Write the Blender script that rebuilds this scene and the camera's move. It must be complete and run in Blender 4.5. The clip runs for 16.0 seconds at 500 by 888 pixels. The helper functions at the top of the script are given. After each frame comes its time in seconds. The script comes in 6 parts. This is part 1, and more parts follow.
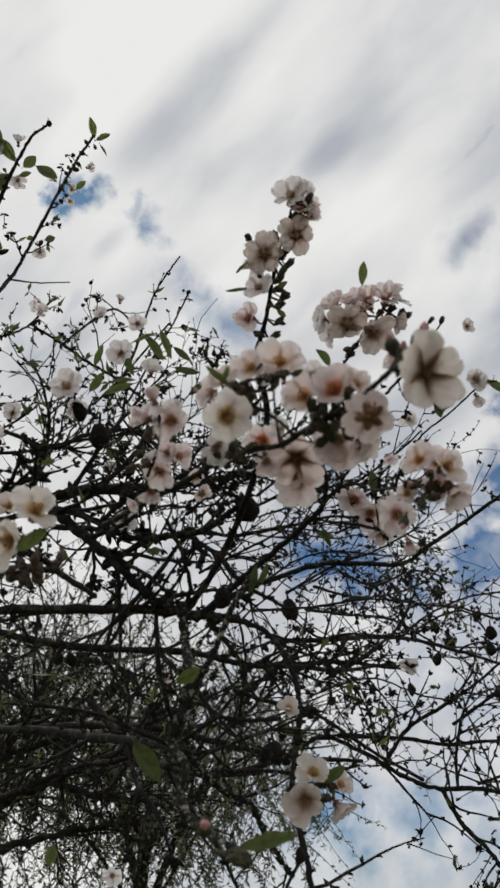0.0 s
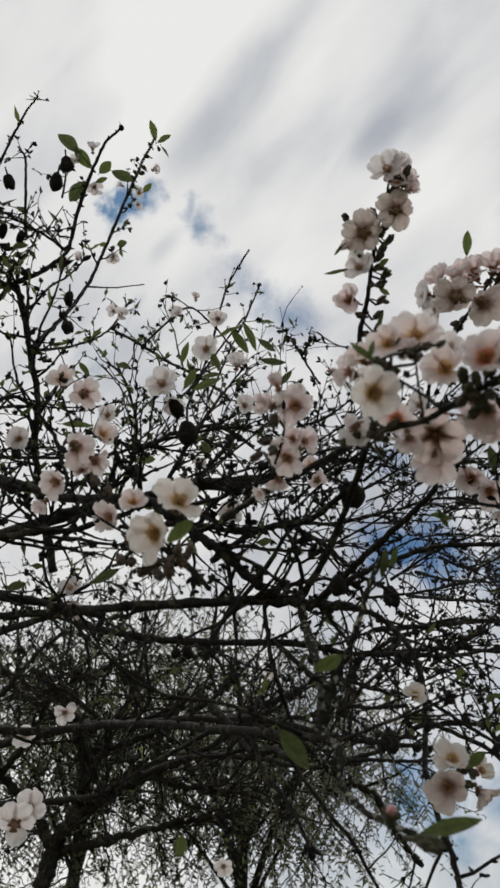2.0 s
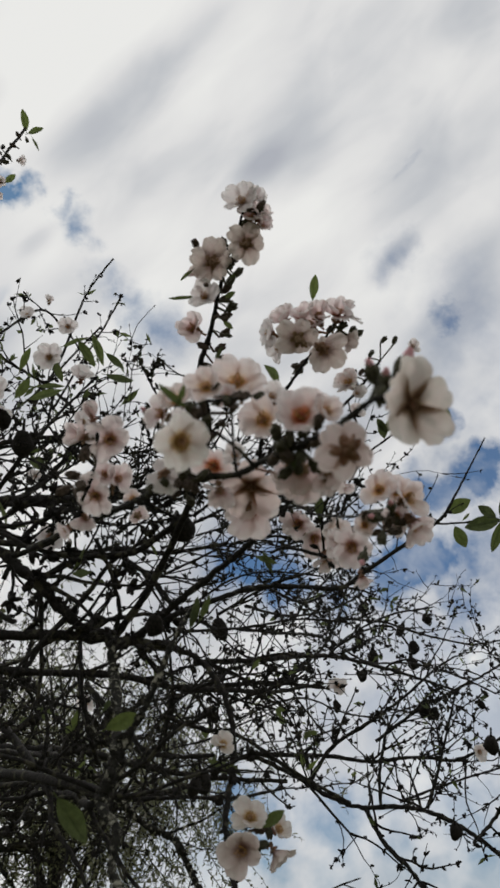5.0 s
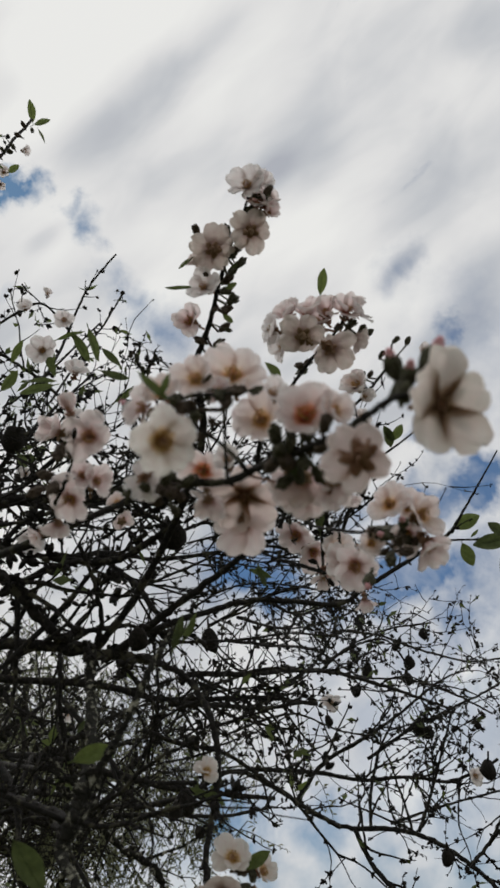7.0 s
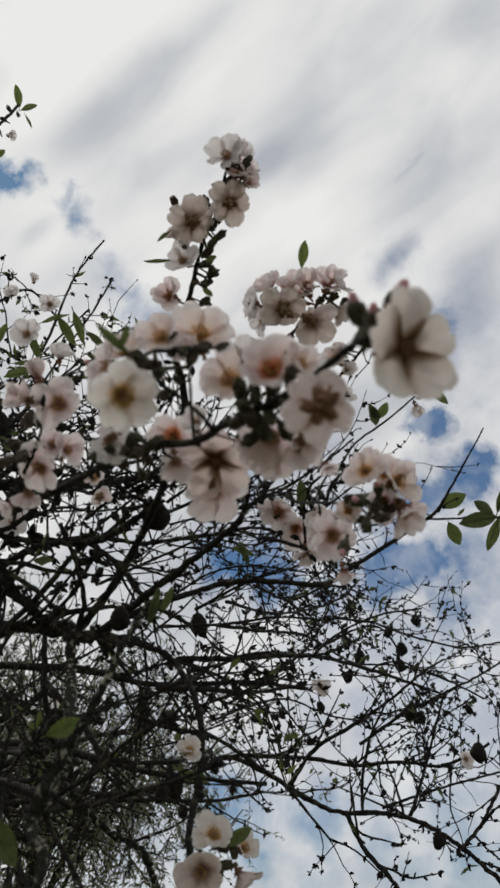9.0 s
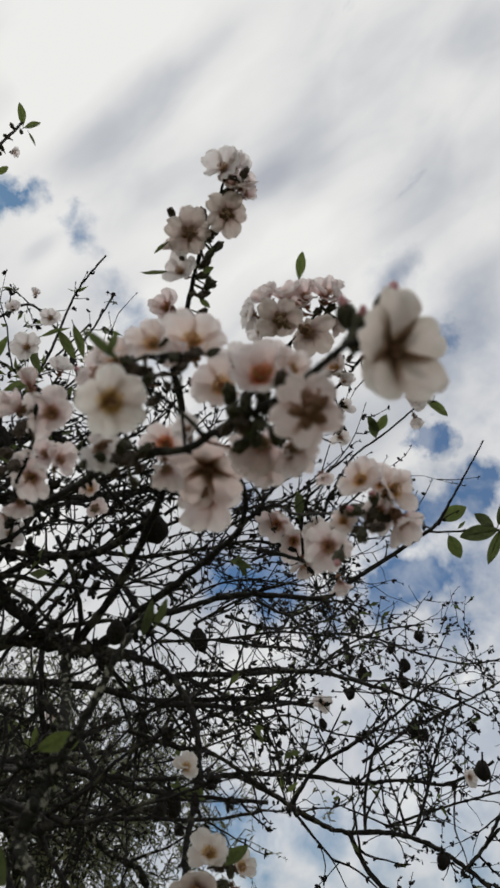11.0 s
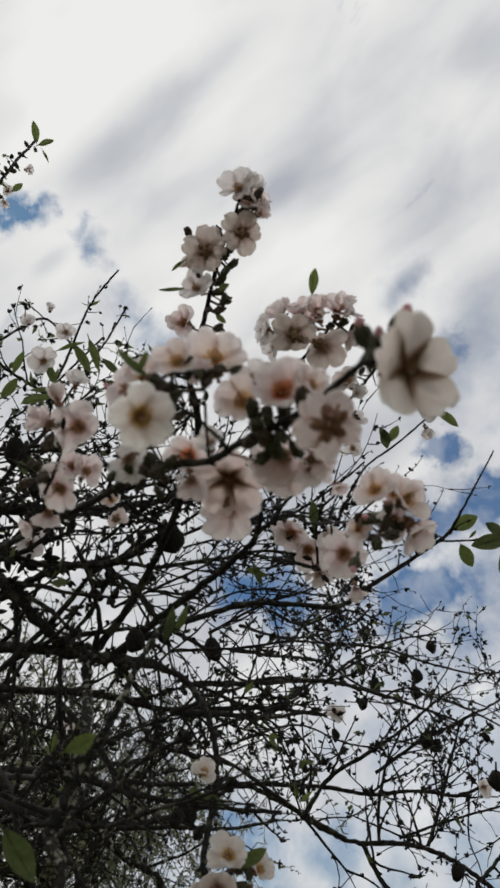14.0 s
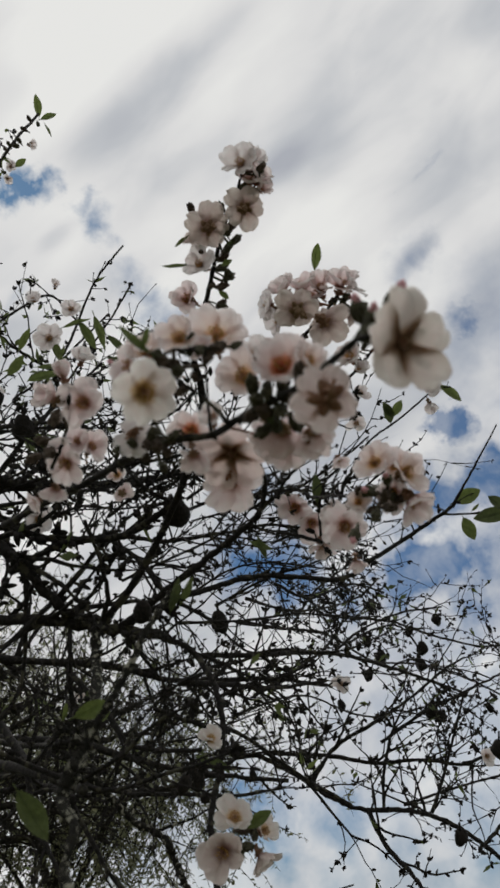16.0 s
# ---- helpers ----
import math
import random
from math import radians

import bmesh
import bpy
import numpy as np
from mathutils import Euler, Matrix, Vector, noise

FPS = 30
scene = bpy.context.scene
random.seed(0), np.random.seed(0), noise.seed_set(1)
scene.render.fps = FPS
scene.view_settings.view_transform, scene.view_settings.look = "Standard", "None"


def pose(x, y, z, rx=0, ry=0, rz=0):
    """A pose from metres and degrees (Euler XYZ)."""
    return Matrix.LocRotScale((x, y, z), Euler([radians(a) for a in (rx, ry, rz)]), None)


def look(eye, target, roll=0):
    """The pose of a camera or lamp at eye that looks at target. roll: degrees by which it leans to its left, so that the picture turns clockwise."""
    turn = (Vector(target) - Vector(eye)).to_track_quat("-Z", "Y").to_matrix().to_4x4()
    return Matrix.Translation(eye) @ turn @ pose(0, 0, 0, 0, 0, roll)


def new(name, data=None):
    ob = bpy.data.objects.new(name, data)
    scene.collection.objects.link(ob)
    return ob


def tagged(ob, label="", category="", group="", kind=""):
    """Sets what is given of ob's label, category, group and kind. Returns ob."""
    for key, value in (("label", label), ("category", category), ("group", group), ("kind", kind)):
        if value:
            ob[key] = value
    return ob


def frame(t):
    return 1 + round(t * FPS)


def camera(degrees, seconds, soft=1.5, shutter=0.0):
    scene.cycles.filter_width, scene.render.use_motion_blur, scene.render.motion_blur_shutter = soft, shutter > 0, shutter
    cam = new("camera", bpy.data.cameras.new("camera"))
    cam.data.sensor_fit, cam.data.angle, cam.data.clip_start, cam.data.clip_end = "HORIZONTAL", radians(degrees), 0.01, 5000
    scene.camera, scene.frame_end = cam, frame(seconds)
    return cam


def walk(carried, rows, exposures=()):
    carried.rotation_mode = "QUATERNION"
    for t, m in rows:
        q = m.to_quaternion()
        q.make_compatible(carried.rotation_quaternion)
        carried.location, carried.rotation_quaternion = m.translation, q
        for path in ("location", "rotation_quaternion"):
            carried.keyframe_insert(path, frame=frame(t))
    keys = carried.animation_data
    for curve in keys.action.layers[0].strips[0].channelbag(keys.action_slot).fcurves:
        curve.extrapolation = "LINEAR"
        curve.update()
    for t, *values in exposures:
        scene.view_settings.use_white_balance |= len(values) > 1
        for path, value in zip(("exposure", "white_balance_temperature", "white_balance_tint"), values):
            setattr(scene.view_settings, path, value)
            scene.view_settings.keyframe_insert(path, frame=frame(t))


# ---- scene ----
cam = camera(39.0, 16.0, soft=2.85)
# a small real aperture: the nearest blossoms are a little out of focus
cam.data.dof.use_dof, cam.data.dof.focus_distance, cam.data.dof.aperture_fstop = True, 1.5, 23.0
# seconds, eye (m), turn about x, y, z (degrees)
PATH = [
    (0.0, -0.0017, 0.0021, 1.5021, 124.984, 0.004, -0.159),
    (0.5, -0.0131, 0.0047, 1.5014, 124.608, 0.292, 2.117),
    (1.0, -0.0235, 0.0114, 1.4996, 124.444, 0.306, 3.881),
    (1.5, -0.0339, 0.0140, 1.4997, 124.331, 0.208, 5.136),
    (2.0, -0.0479, 0.0103, 1.5009, 124.450, -0.147, 6.362),
    (2.5, -0.0506, 0.0028, 1.5021, 124.097, 0.364, 5.411),
    (3.0, -0.0490, -0.0044, 1.5027, 124.360, 0.144, 3.075),
    (3.5, -0.0398, 0.0002, 1.5084, 124.280, 0.301, -0.755),
    (4.0, -0.0293, 0.0168, 1.5210, 123.795, 1.990, -4.564),
    (4.5, -0.0222, 0.0234, 1.5287, 125.253, 2.380, -5.766),
    (7.0, -0.0089, 0.0767, 1.5680, 125.884, 0.487, -7.218),
    (7.5, -0.0061, 0.0743, 1.5664, 125.922, 0.856, -8.288),
    (8.0, 0.0007, 0.0769, 1.5607, 125.398, 1.191, -7.224),
    (8.5, 0.0041, 0.0866, 1.5606, 125.191, 1.022, -7.371),
    (11.0, 0.0119, 0.0963, 1.5598, 126.486, 0.897, -7.152),
    (11.5, 0.0132, 0.0944, 1.5604, 126.969, 0.817, -6.798),
    (12.0, 0.0089, 0.0934, 1.5602, 127.053, 0.422, -6.614),
    (12.5, 0.0057, 0.0902, 1.5588, 126.884, 0.229, -6.525),
    (13.0, 0.0065, 0.0866, 1.5588, 126.755, 0.261, -6.487),
    (13.5, 0.0065, 0.0879, 1.5553, 126.459, 0.466, -6.135),
    (14.0, 0.0046, 0.0825, 1.5497, 127.375, 0.648, -6.361),
    (14.5, 0.0035, 0.0844, 1.5500, 127.127, 0.760, -5.930),
    (15.0, 0.0052, 0.0828, 1.5512, 126.632, 0.913, -6.061),
    (15.5, 0.0048, 0.0806, 1.5481, 126.161, 0.667, -5.827),
    (16.0, 0.0069, 0.0759, 1.5439, 125.430, 0.564, -5.728),
]
walk(cam, [(t, pose(x, y, z, rx, ry, rz)) for t, x, y, z, rx, ry, rz in PATH], exposures=[(0.0, -0.06), (8.0, -0.08), (11.0, -0.03), (14.1, -0.03), (14.5, -0.25), (15.0, -0.20), (15.5, -0.19), (16.0, -0.13)])

# ---- sky, clouds and sun ----
SUN_ELEVATION, SUN_TURN = radians(50), radians(-25)


def link(tree, a, b):
    tree.links.new(a, b)


def node(tree, kind, **values):
    n = tree.nodes.new(kind)
    for key, value in values.items():
        n.inputs[int(key[1:]) if key[0] == "i" and key[1:].isdigit() else key].default_value = value
    return n


def math_node(tree, op, a, b=None, clamp=False):
    n = tree.nodes.new("ShaderNodeMath")
    n.operation, n.use_clamp = op, clamp
    for i, v in enumerate((a, b)):
        if v is None:
            continue
        if isinstance(v, (int, float)):
            n.inputs[i].default_value = v
        else:
            link(tree, v, n.inputs[i])
    return n.outputs[0]


def ramp(tree, fac, *stops):
    n = tree.nodes.new("ShaderNodeValToRGB")
    el = n.color_ramp.elements
    while len(el) < len(stops):
        el.new(0.5)
    for e, (at, col) in zip(el, stops):
        e.position, e.color = at, (*col, 1)
    link(tree, fac, n.inputs[0])
    return n.outputs[0]


def mix_color(tree, fac, a, b, blend="MIX"):
    n = tree.nodes.new("ShaderNodeMix")
    n.data_type, n.blend_type = "RGBA", blend
    for i, v in ((0, fac), (6, a), (7, b)):
        if isinstance(v, (int, float)):
            n.inputs[i].default_value = v
        elif isinstance(v, tuple):
            n.inputs[i].default_value = (*v, 1)
        else:
            link(tree, v, n.inputs[i])
    return n.outputs[2]


def noise_node(tree, vec, scale, detail=4, rough=0.55, distortion=0.0):
    n = node(tree, "ShaderNodeTexNoise", Scale=scale, Detail=detail, Roughness=rough, Distortion=distortion)
    if vec is not None:
        link(tree, vec, n.inputs["Vector"])
    return n.outputs["Fac"]


def build_sky():
    world = bpy.data.worlds.new("cloudy_sky")
    scene.world = world
    world.use_nodes = True
    t = world.node_tree
    t.nodes.clear()
    way = t.nodes.new("ShaderNodeTexCoord").outputs["Generated"]
    air = t.nodes.new("ShaderNodeTexSky")
    air.sky_type, air.sun_disc, air.sun_elevation, air.sun_rotation = "NISHITA", False, SUN_ELEVATION, SUN_TURN
    air.air_density, air.dust_density, air.ozone_density = 1.0, 0.3, 1.0
    blue = mix_color(t, 0.5, mix_color(t, 1.0, air.outputs[0], (0.0175, 0.0425, 0.059), "MULTIPLY"), (0.075, 0.165, 0.34))
    # cloud streets lie along one direction of the sky
    axes = ((0.741, -0.458, 0.492), (-0.663, -0.382, 0.644), (-0.107, -0.803, -0.586))
    comb = t.nodes.new("ShaderNodeCombineXYZ")
    for i, (axis, stretch) in enumerate(zip(axes, (0.5, 1.15, 1.0))):
        dot = t.nodes.new("ShaderNodeVectorMath")
        dot.operation = "DOT_PRODUCT"
        link(t, way, dot.inputs[0])
        dot.inputs[1].default_value = axis
        link(t, math_node(t, "MULTIPLY", dot.outputs["Value"], stretch), comb.inputs[i])
    along = comb.outputs[0]
    wide = noise_node(t, along, 5.0, 2, 0.45, 0.3)
    fine = noise_node(t, along, 14.0, 3, 0.5, 0.3)
    puff = noise_node(t, way, 15.0, 4, 0.5, 0.15)
    body = math_node(t, "ADD", math_node(t, "ADD", math_node(t, "MULTIPLY", wide, 0.50), math_node(t, "MULTIPLY", fine, 0.22)), 0.145)
    # thicker, greyer rolls of cloud, and three thin bright ones: place along the streets, breadth, depth
    rolls = (
        ((0.034, 0.490, -0.902), 0.060, 0.08),
        ((0.064, 0.499, -0.892), 0.080, 0.12),
        ((0.094, 0.498, -0.881), 0.070, 0.10),
        ((0.122, 0.496, -0.868), 0.070, 0.06),
        ((0.124, 0.304, -0.932), 0.036, 0.12),
        ((0.141, 0.262, -0.932), 0.050, 0.06),
        ((0.201, 0.135, -0.908), 0.100, 0.10),
        ((0.259, 0.246, -0.828), 0.060, 0.13),
        ((0.190, 0.311, -0.885), 0.120, 0.04),
        ((0.158, 0.076, -0.946), 0.030, 0.14),
        ((0.143, 0.063, -0.957), 0.030, 0.09),
        ((0.168, -0.033, -0.941), 0.080, 0.07),
        ((-0.024, 0.433, -0.925), 0.026, 0.10),
        ((-0.061, 0.381, -0.935), 0.060, 0.05),
        ((0.106, 0.021, -0.977), 0.100, 0.08),
        ((0.067, -0.207, -0.974), 0.088, 0.07),
        ((-0.081, -0.453, -0.905), 0.176, 0.06),
        ((0.089, 0.588, -0.840), 0.130, -0.12),
        ((0.124, 0.202, -0.952), 0.100, -0.09),
        ((0.116, 0.390, -0.912), 0.080, -0.06),
        ((0.143, -0.084, -0.955), 0.110, 0.09),
        ((0.191, 0.008, -0.924), 0.070, 0.07),
        ((0.164, -0.071, -0.942), 0.100, 0.08),
        ((0.198, 0.056, -0.916), 0.090, 0.05),
        ((0.026, -0.076, -0.996), 0.120, 0.06),
        ((-0.008, -0.365, -0.948), 0.130, 0.05),
        ((0.076, -0.108, -0.984), 0.090, 0.09),
        ((-0.136, 0.000, -0.962), 0.110, 0.06),
        ((-0.074, -0.119, -0.983), 0.110, 0.06),
        ((-0.069, -0.381, -0.934), 0.120, 0.05),
    )
    for at, breadth, deep in rolls:
        far = t.nodes.new("ShaderNodeVectorMath")
        far.operation = "DISTANCE"
        link(t, along, far.inputs[0])
        far.inputs[1].default_value = at
        near = t.nodes.new("ShaderNodeMapRange")
        near.interpolation_type = "SMOOTHERSTEP"
        link(t, far.outputs["Value"], near.inputs["Value"])
        for key, value in (("From Min", breadth), ("From Max", 0.0), ("To Min", 0.0), ("To Max", deep)):
            near.inputs[key].default_value = value
        body = math_node(t, "SUBTRACT", body, near.outputs["Result"])
    cloud = ramp(t, body, (0.30, (0.46, 0.48, 0.53)), (0.40, (0.58, 0.60, 0.63)), (0.50, (0.79, 0.79, 0.79)), (0.60, (0.90, 0.90, 0.88)))
    # gaps through which the blue shows: direction, breadth, depth
    rents_high = (
        ((-0.233, 0.566, 0.791), 0.027, 2.20),
        ((-0.213, 0.565, 0.797), 0.022, 1.30),
        ((-0.156, 0.586, 0.796), 0.017, 0.90),
        ((-0.141, 0.603, 0.785), 0.024, 1.10),
        ((-0.127, 0.613, 0.780), 0.020, 0.60),
        ((-0.097, 0.663, 0.742), 0.030, 0.50),
        ((-0.072, 0.692, 0.718), 0.035, 0.90),
        ((-0.028, 0.710, 0.704), 0.050, 0.80),
        ((0.296, 0.594, 0.748), 0.030, 0.50),
        ((0.279, 0.612, 0.740), 0.028, 0.45),
        ((0.356, 0.640, 0.681), 0.026, 1.10),
        ((0.380, 0.642, 0.665), 0.090, 0.42),
        ((0.396, 0.699, 0.596), 0.070, 0.35),
        ((0.353, 0.732, 0.583), 0.028, 2.00),
        ((0.086, 0.850, 0.520), 0.045, 0.80),
        ((0.257, 0.833, 0.489), 0.040, 0.90),
        ((0.226, 0.896, 0.382), 0.040, 1.00),
    )
    gaps_low = (
        ((0.359, 0.784, 0.507), 0.050, 1.88),
        ((0.399, 0.761, 0.511), 0.045, 1.75),
        ((0.330, 0.839, 0.434), 0.070, 2.12),
        ((0.283, 0.871, 0.402), 0.050, 1.88),
        ((0.391, 0.827, 0.404), 0.080, 1.12),
        ((0.379, 0.850, 0.366), 0.070, 1.12),
        ((0.388, 0.871, 0.302), 0.060, 0.88),
        ((0.092, 0.898, 0.431), 0.050, 1.50),
        ((0.150, 0.894, 0.423), 0.060, 1.50),
        ((0.210, 0.972, 0.107), 0.080, 1.00),
        ((0.144, 0.983, 0.117), 0.060, 1.12),
        ((0.302, 0.949, 0.092), 0.080, 0.75),
        ((0.098, 0.985, 0.140), 0.050, 1.12),
        ((0.377, 0.891, 0.254), 0.260, 0.50),
        ((0.047, 0.992, 0.117), 0.200, 0.38),
        ((0.380, 0.920, 0.099), 0.090, 0.75),
    )
    churn = node(t, "ShaderNodeTexNoise", Scale=7.0, Detail=4, Roughness=0.55)
    link(t, way, churn.inputs["Vector"])
    shift = t.nodes.new("ShaderNodeVectorMath")
    shift.operation = "MULTIPLY_ADD"
    link(t, churn.outputs["Color"], shift.inputs[0])
    shift.inputs[1].default_value, shift.inputs[2].default_value = (0.07, 0.07, 0.07), (-0.035, -0.035, -0.035)
    torn = t.nodes.new("ShaderNodeVectorMath")
    link(t, way, torn.inputs[0])
    link(t, shift.outputs[0], torn.inputs[1])
    fray = node(t, "ShaderNodeTexNoise", Scale=26.0, Detail=5, Roughness=0.6)
    link(t, way, fray.inputs["Vector"])
    frayed = t.nodes.new("ShaderNodeVectorMath")
    frayed.operation = "MULTIPLY_ADD"
    link(t, fray.outputs["Color"], frayed.inputs[0])
    frayed.inputs[1].default_value = (0.075, 0.075, 0.075)
    link(t, torn.outputs[0], frayed.inputs[2])
    torn = t.nodes.new("ShaderNodeVectorMath")
    link(t, frayed.outputs[0], torn.inputs[0])
    torn.inputs[1].default_value = (-0.0375, -0.0375, -0.0375)
    cover = None
    for at, breadth, deep in rents_high + gaps_low:
        far = t.nodes.new("ShaderNodeVectorMath")
        far.operation = "DISTANCE"
        link(t, torn.outputs[0], far.inputs[0])
        far.inputs[1].default_value = at
        near = t.nodes.new("ShaderNodeMapRange")
        near.interpolation_type = "SMOOTHSTEP"
        link(t, far.outputs["Value"], near.inputs["Value"])
        for key, value in (("From Min", breadth * 1.5), ("From Max", 0.0), ("To Min", 0.0), ("To Max", deep)):
            near.inputs[key].default_value = value
        ragged = math_node(t, "ADD", math_node(t, "MULTIPLY", math_node(t, "SUBTRACT", puff, 0.5), 3.2), 0.75, True)
        hole = math_node(t, "MULTIPLY", near.outputs["Result"], ragged, True)
        cover = hole if cover is None else math_node(t, "MAXIMUM", cover, hole)
    # a few smaller rents all over the sky
    rents = math_node(t, "MULTIPLY", math_node(t, "SUBTRACT", noise_node(t, along, 6.0, 5, 0.6, 0.6), 0.63), 4.0, True)
    cover = math_node(t, "MAXIMUM", cover, rents)
    wisps = ramp(t, noise_node(t, way, 17.0, 4, 0.55, 0.2), (0.34, (0.72, 0.72, 0.72)), (0.54, (1, 1, 1)))
    both = mix_color(t, math_node(t, "MULTIPLY", math_node(t, "MULTIPLY", cover, 0.93), wisps), cloud, blue)
    bg = node(t, "ShaderNodeBackground", Strength=0.96)
    link(t, both, bg.inputs["Color"])
    link(t, bg.outputs[0], t.nodes.new("ShaderNodeOutputWorld").inputs[0])


build_sky()
sun_data = bpy.data.lights.new("sun", "SUN")
sun_data.energy, sun_data.angle, sun_data.color = 1.2, radians(14), (1.0, 0.96, 0.9)
sun = new("sun", sun_data)
toward_sun = Vector((math.sin(SUN_TURN) * math.cos(SUN_ELEVATION), math.cos(SUN_TURN) * math.cos(SUN_ELEVATION), math.sin(SUN_ELEVATION)))
sun.matrix_world = look(toward_sun * 60, (0, 0, 0))


# ---- materials ----
def material(name):
    m = bpy.data.materials.new(name)
    m.use_nodes = True
    t = m.node_tree
    return m, t, t.nodes["Principled BSDF"], t.nodes["Material Output"]


def bump(t, bsdf, height, strength, distance):
    b = node(t, "ShaderNodeBump", Strength=strength, Distance=distance)
    link(t, height, b.inputs["Height"])
    link(t, b.outputs[0], bsdf.inputs["Normal"])


def bark_material(name, dark, light, scale, lichen_share=0.42, patch_scale=28, lichen_colour=(0.125, 0.12, 0.078)):
    m, t, bsdf, _ = material(name)
    at = t.nodes.new("ShaderNodeTexCoord").outputs["Object"]
    grain = noise_node(t, at, 260 * scale, 5, 0.65, 0.6)
    patch = noise_node(t, at, patch_scale * scale, 4, 0.6)
    col = ramp(t, grain, (0.32, dark), (0.68, light))
    lichen = ramp(t, patch, (0.55, (0, 0, 0)), (0.63, (1, 1, 1)))
    link(t, mix_color(t, math_node(t, "MULTIPLY", lichen, lichen_share), col, lichen_colour), bsdf.inputs["Base Color"])
    bsdf.inputs["Roughness"].default_value = 0.9
    bsdf.inputs["Specular IOR Level"].default_value = 0.15
    bump(t, bsdf, grain, 0.6, 0.002)
    return m


def thin_material(name, colour, through_share, rough, grain_scale, grain_depth):
    """A thin petal or leaf that lets part of the light through. colour(t, at, random) gives its colour."""
    m, t, bsdf, out = material(name)
    at = t.nodes.new("ShaderNodeTexCoord").outputs["Object"]
    chance = t.nodes.new("ShaderNodeObjectInfo").outputs["Random"]
    col = colour(t, at, chance)
    link(t, col, bsdf.inputs["Base Color"])
    bsdf.inputs["Roughness"].default_value = rough
    bsdf.inputs["Specular IOR Level"].default_value = 0.3
    veins = noise_node(t, at, grain_scale, 4, 0.6)
    bump(t, bsdf, veins, 0.35, grain_depth)
    glow = t.nodes.new("ShaderNodeBsdfTranslucent")
    link(t, col, glow.inputs["Color"])
    both = t.nodes.new("ShaderNodeMixShader")
    both.inputs[0].default_value = through_share
    link(t, bsdf.outputs[0], both.inputs[1])
    link(t, glow.outputs[0], both.inputs[2])
    link(t, both.outputs[0], out.inputs[0])
    return m


def petal_colour(stops, arm=0.55):
    def colour(t, at, chance):
        sep = t.nodes.new("ShaderNodeSeparateXYZ")
        link(t, at, sep.inputs[0])
        vein = noise_node(t, at, 7.0, 5, 0.65, 1.0)
        # a negative arm paints the sepals' shade as a star between the petals
        star = math_node(t, "MULTIPLY", math_node(t, "ABSOLUTE", sep.outputs["X"]), arm)
        length = math_node(t, "ADD", math_node(t, "ADD", sep.outputs["Y"], star), math_node(t, "MULTIPLY", math_node(t, "SUBTRACT", vein, 0.5), 0.26 if arm > 0 else 0.12))
        blush = ramp(t, noise_node(t, at, 2.2, 3, 0.5), (0.40, (1, 1, 1)), (0.72, (0.96, 0.87, 0.88)))
        tone = mix_color(t, chance, (1.0, 1.0, 1.0), (0.93, 0.91, 0.91))
        return mix_color(t, 1.0, mix_color(t, 1.0, ramp(t, length, *stops), blush, "MULTIPLY"), tone, "MULTIPLY")
    return colour


# ROSY's long dark foot: its own blush plus the calyx's shadow, painted in
ROSY = ((0.05, (0.34, 0.11, 0.08)), (0.20, (0.50, 0.27, 0.22)), (0.44, (0.83, 0.715, 0.70)), (0.95, (0.905, 0.85, 0.835)))
HONEY = ((0.05, (0.52, 0.22, 0.06)), (0.20, (0.76, 0.47, 0.22)), (0.42, (0.82, 0.70, 0.62)), (0.95, (0.905, 0.85, 0.84)))
SNOWY = ((0.05, (0.26, 0.14, 0.10)), (0.18, (0.58, 0.48, 0.44)), (0.36, (0.79, 0.76, 0.74)), (0.95, (0.885, 0.87, 0.86)))
CREAM = ((0.08, (0.34, 0.18, 0.05)), (0.28, (0.66, 0.48, 0.26)), (0.46, (0.83, 0.78, 0.71)), (0.95, (0.88, 0.86, 0.82)))
EMBER = ((0.08, (0.42, 0.07, 0.03)), (0.30, (0.66, 0.26, 0.14)), (0.48, (0.80, 0.66, 0.61)), (0.95, (0.905, 0.85, 0.835)))
# brown star of TAN and TAWNY: painted sepal shade over brownish petal feet
TAN = ((0.05, (0.16, 0.07, 0.035)), (0.16, (0.40, 0.25, 0.17)), (0.29, (0.79, 0.675, 0.63)), (0.95, (0.885, 0.795, 0.77)))
TAWNY = ((0.05, (0.12, 0.055, 0.025)), (0.18, (0.33, 0.22, 0.14)), (0.32, (0.70, 0.64, 0.575)), (0.95, (0.85, 0.81, 0.77)))

# a darker copy of the petal colours, with the blossoms' shade painted in
SHADED = ((0.05, (0.20, 0.10, 0.085)), (0.28, (0.36, 0.25, 0.22)), (0.55, (0.65, 0.565, 0.52)), (0.95, (0.765, 0.70, 0.655)))


def bud_petal_colour(t, at, chance):
    return ramp(t, noise_node(t, at, 3.0, 4), (0.35, (0.62, 0.26, 0.30)), (0.7, (0.82, 0.55, 0.56)))


def leaf_colour(t, at, chance):
    old = mix_color(t, chance, (0.072, 0.092, 0.040), (0.140, 0.182, 0.056))
    spots = ramp(t, noise_node(t, at, 5.0, 5, 0.6), (0.40, (0.75, 0.75, 0.7)), (0.65, (1.1, 1.1, 1.0)))
    return mix_color(t, 1.0, old, spots, "MULTIPLY")


def grey_leaf_colour(t, at, chance):
    return ramp(t, noise_node(t, at, 1.5, 4), (0.35, (0.078, 0.088, 0.040)), (0.7, (0.165, 0.172, 0.085)))


